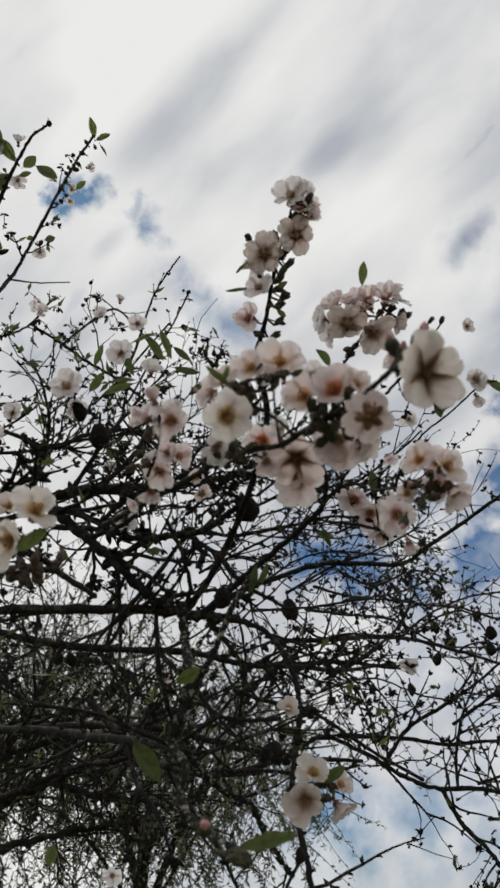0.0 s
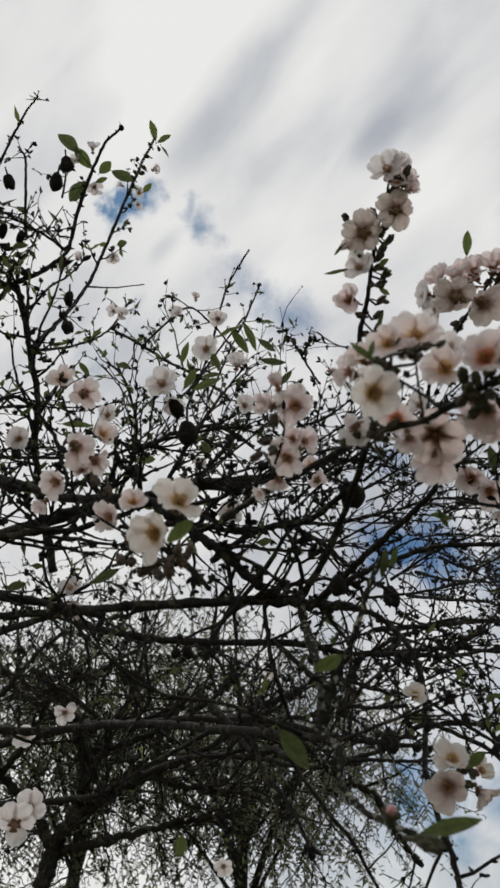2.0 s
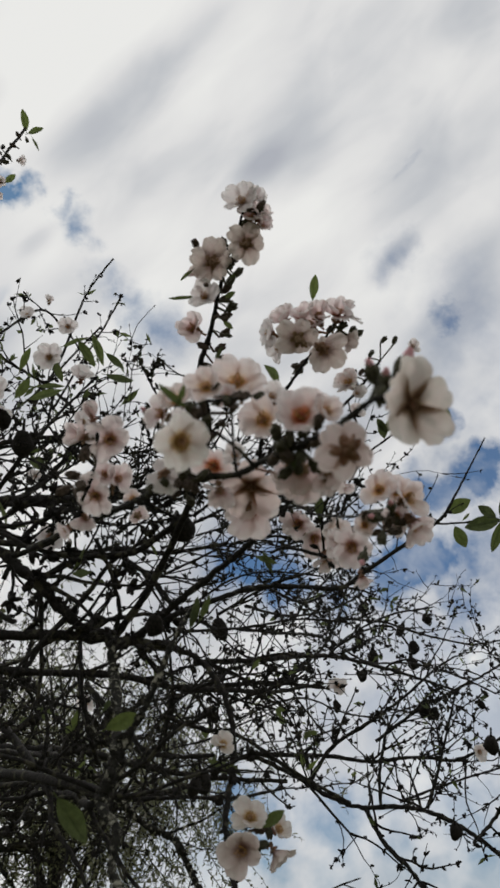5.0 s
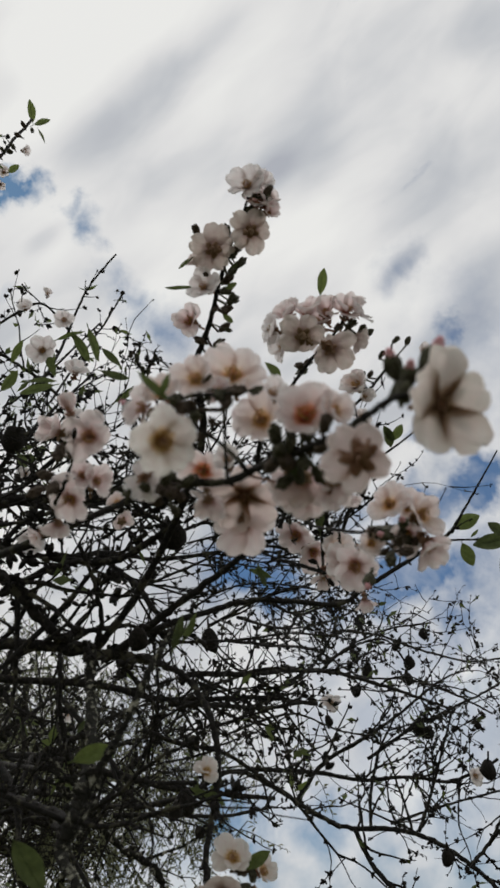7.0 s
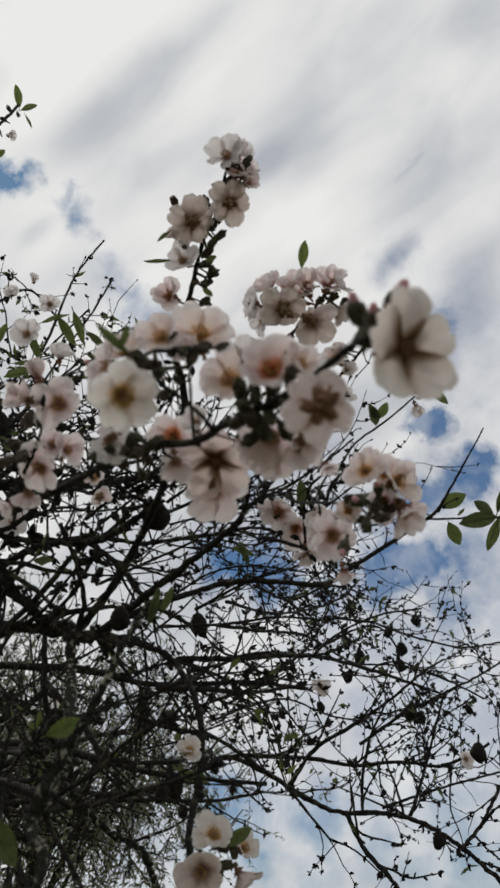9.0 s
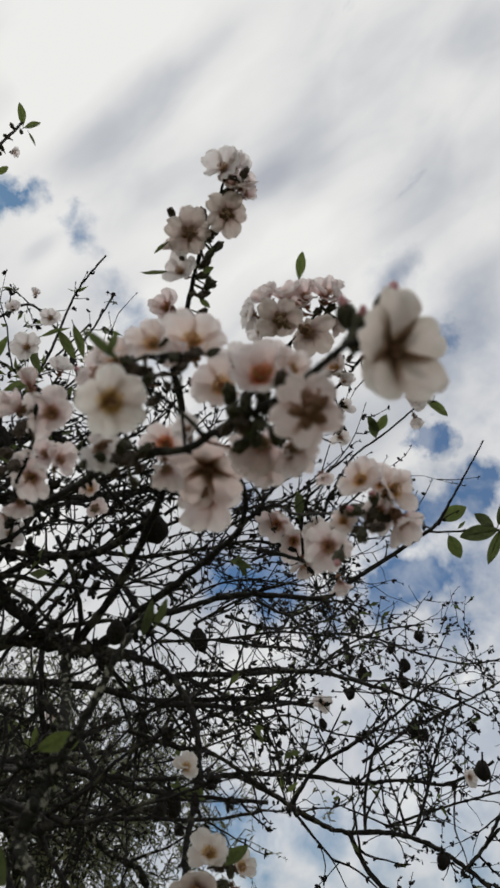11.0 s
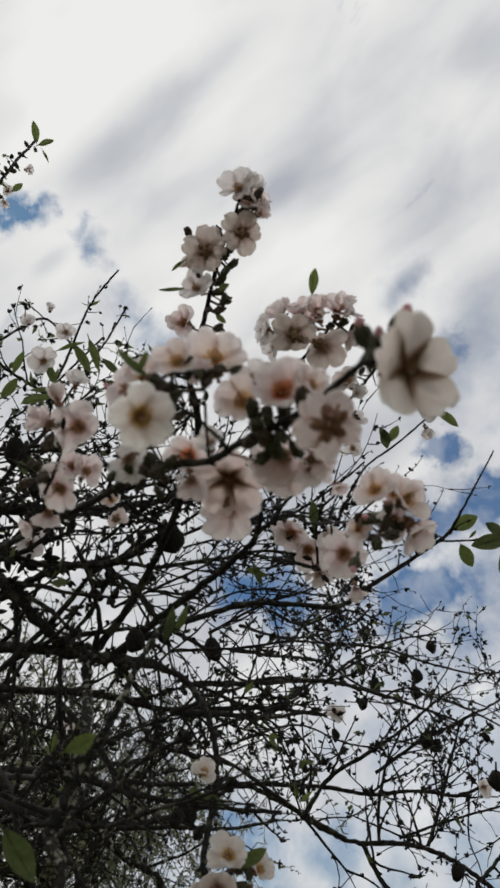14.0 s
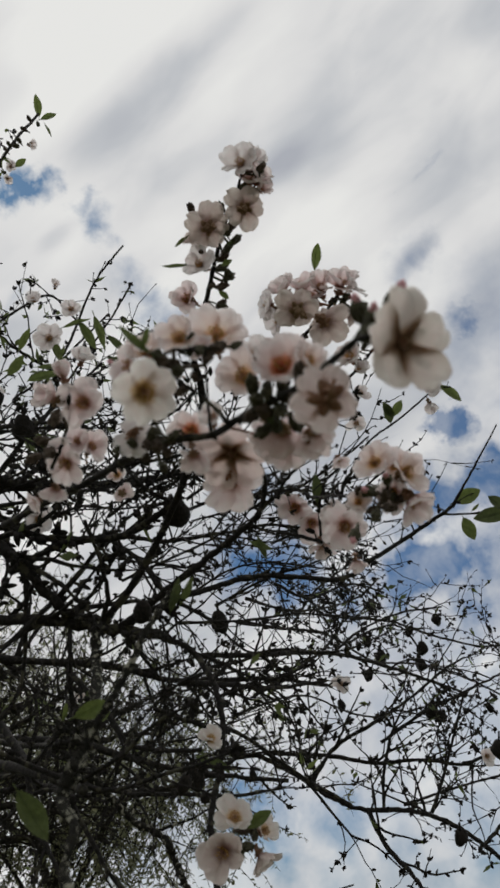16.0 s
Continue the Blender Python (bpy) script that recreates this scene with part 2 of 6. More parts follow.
def calyx_colour(t, at, chance):
    brown = ramp(t, noise_node(t, at, 420, 4, 0.6), (0.35, (0.28, 0.12, 0.085)), (0.68, (0.47, 0.28, 0.20)))
    return mix_color(t, math_node(t, "MULTIPLY", chance, 0.45), brown, (0.15, 0.17, 0.07))


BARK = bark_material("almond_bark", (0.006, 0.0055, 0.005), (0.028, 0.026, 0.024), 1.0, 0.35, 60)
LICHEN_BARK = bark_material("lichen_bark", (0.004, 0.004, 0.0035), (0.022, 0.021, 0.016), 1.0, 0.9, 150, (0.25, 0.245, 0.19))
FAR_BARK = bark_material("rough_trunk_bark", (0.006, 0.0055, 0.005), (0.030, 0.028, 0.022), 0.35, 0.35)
PETAL = thin_material("rosy_petal", petal_colour(ROSY), 0.48, 0.6, 14.0, 0.02)
WHITE_PETAL = thin_material("white_petal", petal_colour(SNOWY), 0.48, 0.6, 14.0, 0.02)
TAWNY_PETAL = thin_material("tawny_petal", petal_colour(TAWNY, -0.5), 0.47, 0.6, 14.0, 0.02)
TAN_PETAL = thin_material("tan_petal", petal_colour(TAN, -0.5), 0.48, 0.6, 14.0, 0.02)
PALE_PETAL = thin_material("pale_petal", petal_colour(HONEY), 0.48, 0.6, 14.0, 0.02)
EMBER_PETAL = thin_material("ember_petal", petal_colour(EMBER), 0.48, 0.6, 14.0, 0.02)
CREAM_PETAL = thin_material("cream_petal", petal_colour(CREAM), 0.48, 0.6, 14.0, 0.02)
SHADED_PETAL = thin_material("shaded_petal", petal_colour(SHADED), 0.36, 0.6, 14.0, 0.02)
BUD_PETAL = thin_material("bud_petal", bud_petal_colour, 0.3, 0.6, 10.0, 0.02)
LEAF = thin_material("almond_leaf", leaf_colour, 0.50, 0.5, 9.0, 0.02)
GREY_LEAF = thin_material("drooping_leaf", grey_leaf_colour, 0.30, 0.6, 9.0, 0.002)


def plain_material(name, dark, light, scale, rough, depth=0.0006):
    m, t, bsdf, _ = material(name)
    at = t.nodes.new("ShaderNodeTexCoord").outputs["Object"]
    grain = noise_node(t, at, scale, 5, 0.6)
    link(t, ramp(t, grain, (0.33, dark), (0.68, light)), bsdf.inputs["Base Color"])
    bsdf.inputs["Roughness"].default_value = rough
    bsdf.inputs["Specular IOR Level"].default_value = 0.2
    bump(t, bsdf, grain, 0.5, depth)
    return m


CALYX = thin_material("calyx", calyx_colour, 0.42, 0.7, 500, 0.0004)
BUD_SCALE = plain_material("bud_scale", (0.035, 0.032, 0.022), (0.085, 0.085, 0.05), 500, 0.75)
BROWN_SCALE = plain_material("brown_scale", (0.040, 0.030, 0.024), (0.11, 0.085, 0.065), 420, 0.8)
FILAMENT = plain_material("filament", (0.55, 0.30, 0.22), (0.75, 0.55, 0.42), 400, 0.6)
DARK_ANTHER = plain_material("dark_anther", (0.07, 0.04, 0.015), (0.17, 0.10, 0.035), 600, 0.8)
ANTHER = plain_material("anther", (0.30, 0.15, 0.03), (0.55, 0.33, 0.08), 600, 0.7)
HULL = plain_material("dried_hull", (0.006, 0.006, 0.005), (0.025, 0.021, 0.018), 300, 0.95)
GRASS = plain_material("grassy_soil", (0.035, 0.045, 0.018), (0.13, 0.12, 0.06), 3.0, 0.95, 0.03)

# ---- small building blocks ----
rng = random.Random(7)


def reseed(at):
    """Each piece draws its own random numbers, by its place."""
    rng.seed(int(abs(at[0] * 7919 + at[1] * 6101 + at[2] * 3571) * 1000))


def part(name, bm, mat, parent, label="", smooth=True):
    me = bpy.data.meshes.new(name)
    bm.to_mesh(me)
    bm.free()
    return part_mesh(name, me, mat, parent, label, smooth)


def part_mesh(name, me, mats, parent, label="", smooth=True):
    if not me.materials:
        for m in mats if isinstance(mats, (tuple, list)) else (mats,):
            me.materials.append(m)
    if smooth:
        me.polygons.foreach_set("use_smooth", [True] * len(me.polygons))
    ob = new(name, me)
    ob.parent = parent
    if label:
        tagged(ob, label)
    return ob


class Soup:
    """Vertices and faces of one mesh, gathered piece by piece."""

    def __init__(self):
        self.v, self.f, self.slot = [], [], []

    def tube(self, pts, radii, sides, slot=0, knots=0.0):
        pts = [Vector(p) for p in pts]
        base, n = len(self.v), len(pts)
        side = None
        for i, p in enumerate(pts):
            d = (pts[min(i + 1, n - 1)] - pts[max(i - 1, 0)]).normalized()
            side = d.orthogonal().normalized() if side is None else (side - d * side.dot(d)).normalized()
            up = d.cross(side)
            for k in range(sides):
                a = 2 * math.pi * k / sides
                r = radii[i] * (1 + knots * (rng.random() - 0.5))
                self.v.append(p + (side * math.cos(a) + up * math.sin(a)) * r)
        for i in range(n - 1):
            for k in range(sides):
                a, b = base + i * sides + k, base + i * sides + (k + 1) % sides
                self.f.append((a, b, b + sides, a + sides))
        self.f.append(tuple(range(base + sides - 1, base - 1, -1)))
        self.f.append(tuple(range(base + (n - 1) * sides, base + n * sides)))
        self.slot += [slot] * ((n - 1) * sides + 2)

    def spindle(self, at, way, length, thick, sides=5, slot=0, rings=(0.25, 0.6, 0.85)):
        """A pointed bud: swells from its foot at `at` to a tip."""
        way = Vector(way).normalized()
        side = way.orthogonal().normalized()
        up = way.cross(side)
        base = len(self.v)
        self.v.append(Vector(at))
        for s in rings:
            r = thick * 0.5 * math.sin(math.pi * min(1, s * 0.9 + 0.08)) ** 0.8
            for k in range(sides):
                a = 2 * math.pi * k / sides
                self.v.append(Vector(at) + way * (length * s) + (side * math.cos(a) + up * math.sin(a)) * r)
        tip = len(self.v)
        self.v.append(Vector(at) + way * length)
        for k in range(sides):
            q = (k + 1) % sides
            self.f.append((base, base + 1 + q, base + 1 + k))
            for j in range(len(rings) - 1):
                o = base + 1 + j * sides
                self.f.append((o + k, o + q, o + sides + q, o + sides + k))
            o = base + 1 + (len(rings) - 1) * sides
            self.f.append((o + k, o + q, tip))
        self.slot += [slot] * (sides * (len(rings) + 1))

    def blade(self, at, way, across, length, width, slot=0):
        """A small leaf of four faces, folded along its middle."""
        way, across = Vector(way).normalized(), Vector(across).normalized()
        lift = way.cross(across) * (width * 0.18)
        at, o = Vector(at), len(self.v)
        self.v += [at, at + way * length * 0.45 + across * width / 2 + lift, at + way * length, at + way * length * 0.45 - across * width / 2 + lift, at + way * length * 0.5]
        self.f += [(o, o + 1, o + 4), (o + 1, o + 2, o + 4), (o, o + 4, o + 3), (o + 4, o + 2, o + 3)]
        self.slot += [slot] * 4

    def mesh(self, name, mats):
        me = bpy.data.meshes.new(name)
        me.from_pydata([tuple(p) for p in self.v], [], self.f)
        for m in mats if isinstance(mats, (tuple, list)) else (mats,):
            me.materials.append(m)
        me.polygons.foreach_set("material_index", self.slot)
        return me


def smooth_line(pts, steps):
    """A Catmull-Rom line through pts."""
    pts = [Vector(p) for p in pts]
    ext = [pts[0] * 2 - pts[1]] + pts + [pts[-1] * 2 - pts[-2]]
    line = []
    for i in range(1, len(ext) - 2):
        a, b, c, d = ext[i - 1:i + 3]
        for k in range(steps):
            u = k / steps
            line.append(0.5 * (2 * b + (c - a) * u + (2 * a - 5 * b + 4 * c - d) * u * u + (3 * b - a - 3 * c + d) * u ** 3))
    return line + [pts[-1]]


def jitter(r=1.0):
    return Vector((rng.gauss(0, r), rng.gauss(0, r), rng.gauss(0, r)))


def spur(soup, at, way, size):
    """A knot of buds at the end of a twig."""
    for _ in range(rng.randrange(3, 7)):
        soup.spindle(at, (Vector(way) * 0.6 + jitter(0.6)).normalized(), size * rng.uniform(1.2, 2.2), size * rng.uniform(0.7, 1.1), 4)


def grow(soup, at, way, length, thick, level, buds=1.0, green=None, leafy=0.0, knot=0.0045):
    """A crooked twig with its side twigs, buds and spurs."""
    steps = max(3, min(14, int(length / 0.022)))
    pts, way = [Vector(at)], Vector(way).normalized()
    for i in range(steps):
        way = (way + jitter(0.16) + Vector((0, 0, 0.02))).normalized()
        pts.append(pts[-1] + way * (length / steps) * rng.uniform(0.8, 1.2))
    radii = [thick * (1 - 0.55 * i / steps) for i in range(steps + 1)]
    soup.tube(pts, radii, 4 if level else 5, 0, 0.25)
    if thick > 0.0022 and level == 0 or level == 1 and thick > 0.0018:
        spur(soup, pts[-1], way, thick * 2.4)
    for _ in range(rng.choice((0, 3, 4))):  # a knot of bud scales at the tip
        soup.spindle(pts[-1], (way + jitter(0.7)).normalized(), thick * rng.uniform(3.0, 5.0), thick * 1.7, 4)
    for i in range(1, steps + 1):
        d = (pts[i] - pts[i - 1]).normalized()
        if rng.random() < 0.42 * buds:  # a short spur with a clump of buds
            out = (d * 0.5 + jitter(0.6)).normalized()
            size = max(knot, thick * 1.15) * rng.uniform(0.7, 1.45)
            for _ in range(rng.choice((1, 2, 3, 5))):
                soup.spindle(pts[i], (out + jitter(0.55)).normalized(), size * rng.uniform(1.3, 2.1), size * rng.uniform(0.65, 0.95), 4)
        if green is not None and rng.random() < leafy:
            for _ in range(rng.choice((1, 2, 3))):
                out = (d * 0.4 + jitter(0.6)).normalized()
                green.blade(pts[i], out, out.cross(jitter()), rng.uniform(0.015, 0.042), rng.uniform(0.006, 0.014))
        if level < 2 and length > 0.05 and rng.random() < ((0.38 if knot < 0.0055 else 0.30) if level == 0 else 0.10):
            side = (d * 0.7 + jitter(0.5)).normalized()
            grow(soup, pts[i], side, length * rng.uniform(0.25, 0.6), max(0.0009, knot * 0.22, radii[i] * 0.7), level + 1, buds, green, leafy, knot)


SPINES = []  # points along the branches, to which stems run


def branch(tree, pts, foot_mm, tip_mm, twigs, twig_length, mat=None, thin=1.0, leafy=0.0):
    """One branch through pts with its twigs; thickness given as the radius at both ends, in mm."""
    reseed(pts[0])
    line = smooth_line(pts, 12 if mat in (LICHEN_BARK, FAR_BARK) else 8)
    n = len(line)
    wob = min(foot_mm, tip_mm) * (0.0005 if mat is FAR_BARK else 0.00022)
    line = [p + jitter(wob) for p in line]
    rough = 2.0 if mat in (LICHEN_BARK, FAR_BARK) else 1.0
    radii = [0.001 * (foot_mm + (tip_mm - foot_mm) * i / (n - 1)) * (1 + rough * rng.uniform(-0.12, 0.14)) for i in range(n)]
    soup = Soup()
    soup.tube(line, radii, 10, 0, 0.13 * rough)
    for i in range(2, n - 1, 2):  # spurs and old leaf scars
        if rng.random() < 0.5:
            soup.spindle(line[i], jitter().normalized(), radii[i] * 2.4, radii[i] * 1.3, 5)
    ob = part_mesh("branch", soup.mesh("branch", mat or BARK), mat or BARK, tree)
    SPINES.extend(line)
    if twigs:
        soup, green = Soup(), Soup()
        for _ in range(twigs):
            i = rng.randrange(1, n - 1)
            d = (line[i + 1] - line[i]).normalized() * rng.choice((1, 1, 1, -1))
            if foot_mm > tip_mm * 1.3:
                d = (line[i + 1] - line[i]).normalized()
            elif tip_mm > foot_mm * 1.3:
                d = (line[i - 1] - line[i]).normalized()
            way = (d * 0.6 + jitter(0.55) + Vector((0, 0, 0.15))).normalized()
            ln = twig_length * (rng.uniform(0.6, 1.7) if twig_length < 0.07 or leafy or rng.random() < 0.8 else rng.uniform(1.6, 2.4))
            grow(soup, line[i], way, ln, min(radii[i] * 0.6, max(0.0013, min(0.0032, ln * 0.019) * thin)), 0, 1.0, green, leafy, 0.0036 * max(1.0, thin * 0.85))
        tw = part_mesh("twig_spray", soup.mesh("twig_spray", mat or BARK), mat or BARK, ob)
        tagged(tw, kind="stuff")
        if green.v:
            tagged(part_mesh("leaf_spray", green.mesh("leaf_spray", LEAF), LEAF, ob), kind="stuff")
    return ob


def stem_end(at, reach):
    best = min(SPINES, key=lambda p: (p - at).length_squared)
    return best if (best - at).length < reach else None


# ---- blossoms, buds, leaves and hulls ----
def petal_mesh(seed, mat, slim=False):
    """A cupped petal, narrow at the foot, with a crumpled, notched and uneven rim."""
    r = random.Random(seed)
    low, high, cols = 7, 8, 14
    full = r.uniform(0.43, 0.46) if slim else r.uniform(0.42, 0.50)
    cup, curl, notch = r.uniform(0.35, 1.0), r.uniform(-0.02, 0.30), r.uniform(0.02, 0.11)
    wave, phase, skew = r.uniform(0.05, 0.13), r.uniform(0, 6), r.uniform(-0.07, 0.07)
    at = Vector((seed * 3.7, seed * 1.3, 0))
    soup = Soup()
    for j in range(low + high + 1):
        if j <= low:
            v = 0.60 * j / low
            half = full * (0.22 + 0.78 * math.sin(math.pi / 2 * j / low) ** 1.05)
        else:
            s = (j - low) / high * math.pi / 2 * 0.985
            v = 0.60 + 0.40 * math.sin(s)
            half = full * math.cos(s) ** 0.72
        for i in range(cols + 1):
            u = i / cols * 2 - 1
            x = u * half * (1 + 0.10 * noise.noise(at + Vector((v * 4, 9 if u > 0 else 5, 0))) * abs(u))
            rim = 0.05 * noise.noise(at + Vector((x * 5, 3, 0))) + 0.03 * noise.noise(at + Vector((x * 13, 7, 0)))
            y = v * (1 + rim * v) - notch * max(0, 1 - abs(x + 0.05 * math.sin(phase)) / 0.13) * v ** 9
            crumple = noise.noise(at + Vector((x * 4.5, v * 3.5, 1))) * 0.10 + noise.noise(at + Vector((x * 11, v * 8, 4))) * 0.035
            z = cup * x * x + curl * v * v + wave * math.sin(5 * u + phase + 4 * v) * v * v * half / full + crumple * v * v
            soup.v.append(Vector((x + skew * v * v, y, z)))
    for j in range(low + high):
        for i in range(cols):
            a = j * (cols + 1) + i
            soup.f.append((a, a + 1, a + cols + 2, a + cols + 1))
            soup.slot.append(0)
    return soup.mesh("petal", mat)


def stamen_mesh(seed, anther):
    r = random.Random(seed)
    soup = Soup()
    for k in range(30):
        a, lean = r.uniform(0, 6.283), r.uniform(0.15, 0.75)
        d = Vector((math.cos(a) * lean, math.sin(a) * lean, 1)).normalized()
        ln = r.uniform(0.20, 0.38)
        foot = Vector((math.cos(a) * 0.05, math.sin(a) * 0.05, 0.02))
        mid = foot + d * ln * 0.5 + Vector((math.cos(a), math.sin(a), 0)) * 0.02
        soup.tube([foot, mid, foot + d * ln], [0.011, 0.009, 0.008], 3, 0)
        soup.spindle(foot + d * (ln - 0.01), d, 0.07, 0.065, 4, 1, (0.3, 0.7))
    return soup.mesh("stamen_tuft", (FILAMENT, anther))


PETALS = [[petal_mesh(40 + k, mat, slim) for k in range(7)] for mat, slim in ((PETAL, False), (PALE_PETAL, False), (TAN_PETAL, False), (TAWNY_PETAL, True), (WHITE_PETAL, False), (EMBER_PETAL, False), (CREAM_PETAL, False), (CREAM_PETAL, True), (SHADED_PETAL, False))]
STAMENS = [stamen_mesh(90 + k, ANTHER) for k in range(3)]
DARK_STAMENS = [stamen_mesh(90 + k, DARK_ANTHER) for k in range(3)]


def facing(at, normal, spin):
    return Matrix.Translation(at) @ Vector(normal).to_track_quat("Z", "Y").to_matrix().to_4x4() @ Matrix.Rotation(spin, 4, "Z")


def calyx_soup(radius, stem_to=None, reach=0.34, broad=1.0):
    """Cup, five pointed sepals and the short stalk of a blossom; stem_to is in the blossom's own space."""
    soup = Soup()
    soup.tube([(0, 0, -0.26 * radius), (0, 0, -0.20 * radius), (0, 0, -0.06 * radius), (0, 0, 0.015 * radius)],
              [0.07 * radius, 0.13 * radius, 0.15 * radius, 0.14 * radius], 8)
    for k in range(5):
        a = 2 * math.pi * (k + 0.5) / 5
        out = Vector((math.cos(a), math.sin(a), -0.10 + 0.05 * rng.random()))
        first, far = len(soup.v), reach * rng.uniform(0.88, 1.1) * radius
        soup.tube([out * (0.08 * radius), out * (far * 0.42), out * (far * 0.68), out * (far * 0.88), out * far],
                  [0.115 * radius, 0.125 * broad * radius, 0.11 * broad * radius, 0.08 * broad * radius, 0.025 * radius], 8)
        for p in soup.v[first:]:  # pressed flat, like a small leaf
            p.z = -0.045 * radius + 0.22 * (p.z + 0.045 * radius)
    end = stem_to if stem_to is not None else Vector((0, 0, -0.6 * radius))
    for k in range(5):  # brown bud scales round the foot
        a = 1.26 * k + rng.random()
        soup.spindle(end.lerp(Vector((0, 0, -0.45 * radius)), 0.6), (math.cos(a) * 0.7, math.sin(a) * 0.7, 0.6), 0.34 * radius, 0.17 * radius, 5)
    foot = Vector((0, 0, -0.25 * radius))
    soup.tube([foot, foot.lerp(end, 0.5) + Vector((0, 0, -0.12 * radius)), end], [0.06 * radius, 0.05 * radius, 0.07 * radius], 5)
    return soup


BLOSSOM_LABELS = ("pinkish white blossom with a rosy centre", "pale blossom with a honey yellow centre", "round pale blossom with a brown star",
                  "wide open white blossom with slender petals", "small white blossom", "pinkish white blossom with an orange red centre", "cream white blossom with a yellow centre", "wide open creamy blossom with slender petals", "pink blossom in a darker, shaded tone with a brown centre")


def blossom(tree, at, normal, wide_mm, openness, pale=0, spin=None):
    reseed(at)
    radius = wide_mm * 0.0005
    m = facing(at, normal, rng.uniform(0, 6.28) if spin is None else radians(spin))
    end = stem_end(Vector(at), 0.034)
    local = m.inverted() @ end if end is not None else None
    if local is not None and local.z > -0.2 * radius:
        local = local * 0.5 + Vector((0, 0, -0.7 * radius))
    soup = calyx_soup(radius, local, 0.58 if pale in (2, 3) else 0.36, 1.3 if pale == 2 else 1.0)
    ob = part_mesh("blossom", soup.mesh("blossom", CALYX), CALYX, tree, BLOSSOM_LABELS[pale])
    ob.matrix_world = m
    lift = 10 + 74 * (1 - openness)
    loose = 0.4 if pale in (2, 3, 7) else 1.0  # the flat open ones are the most regular
    for k in range(5):
        p = part_mesh("petal", PETALS[pale][rng.randrange(7)], PETAL, ob)
        s = radius * (1 + rng.uniform(-0.16, 0.12) * loose) * 1.03
        p.matrix_local = (Matrix.Rotation(2 * math.pi * k / 5 + rng.gauss(0, 0.07 * loose), 4, "Z") @ Matrix.Translation((0, 0.05 * radius, 0.02 * radius + 0.004 * radius * (k % 2)))
                          @ Matrix.Rotation(radians(lift + rng.gauss(0, 11) * loose), 4, "X") @ Matrix.Rotation(rng.gauss(0, 0.18) * loose, 4, "Y") @ Matrix.Diagonal((s, s, s, 1)))
    st = part_mesh("stamen_tuft", (DARK_STAMENS if pale in (2, 3) else STAMENS)[rng.randrange(3)], FILAMENT, ob)
    tuft = radius * (0.62 if pale in (2, 3) else 1.0)
    st.matrix_local = Matrix.Diagonal((tuft, tuft, tuft, 1))
    return ob


def bud(tree, at, normal, long_mm, pink):
    """A closed flower bud in its overlapping dark scales; pink ones show the folded petals at the tip."""
    reseed(at)
    ln = long_mm * 0.001
    normal = (Vector(normal).normalized() + jitter(0.0 if pink == 1 else 0.28)).normalized()
    m = facing(at, normal, rng.uniform(0, 6.28))
    fat = 0.46 if pink == 1 else rng.uniform(0.34, 0.48)
    soup = Soup()
    soup.spindle((0, 0, -0.5 * ln), (0, 0, 1), ln * (0.82 if pink == 1 else 0.98), ln * fat, 8, 0, (0.12, 0.3, 0.5, 0.7, 0.88))
    soup.v = [p + jitter(0.014 * ln) for p in soup.v]
    for ring in range(2 if pink == 1 else 3):  # overlapping rows of scales
        for k in range(4):
            a = 1.57 * k + 0.8 * ring + rng.uniform(-0.2, 0.2)
            lean = rng.uniform(0.02, 0.10)
            start = fat * (0.30 + 0.05 * ring)
            soup.spindle((math.cos(a) * start * ln, math.sin(a) * start * ln, (-0.48 + 0.17 * ring) * ln), (math.cos(a) * lean, math.sin(a) * lean, 1), ln * rng.uniform(0.40, 0.52), ln * 0.24, 5)
    end = stem_end(Vector(at), 0.05)
    tip = m.inverted() @ end if end is not None else Vector((0, 0, -0.9 * ln))
    soup.tube([(0, 0, -0.44 * ln), (0, 0, -0.6 * ln), tip], [0.12 * ln, 0.09 * ln, 0.08 * ln], 5)
    if pink == 0 and rng.random() < 0.45:
        pink = 2
    scales = BROWN_SCALE if pink == 2 else BUD_SCALE
    ob = part_mesh("flower_bud", soup.mesh("flower_bud", scales), scales, tree, ("closed dark grey-green flower bud", "pink-tipped flower bud in dark scales", "brown scaly flower bud")[pink])
    ob.matrix_world = m
    if pink == 1:
        soup = Soup()
        for k in range(4):
            a = 1.57 * k
            soup.spindle((math.cos(a) * 0.07 * ln, math.sin(a) * 0.07 * ln, -0.05 * ln), (math.cos(a) * -0.08, math.sin(a) * -0.08, 1), ln * 0.46, ln * 0.20, 7, 0, (0.2, 0.45, 0.7, 0.9))
        part_mesh("folded_tip", soup.mesh("folded_tip", BUD_PETAL), BUD_PETAL, ob, "pink folded petals")
    return ob


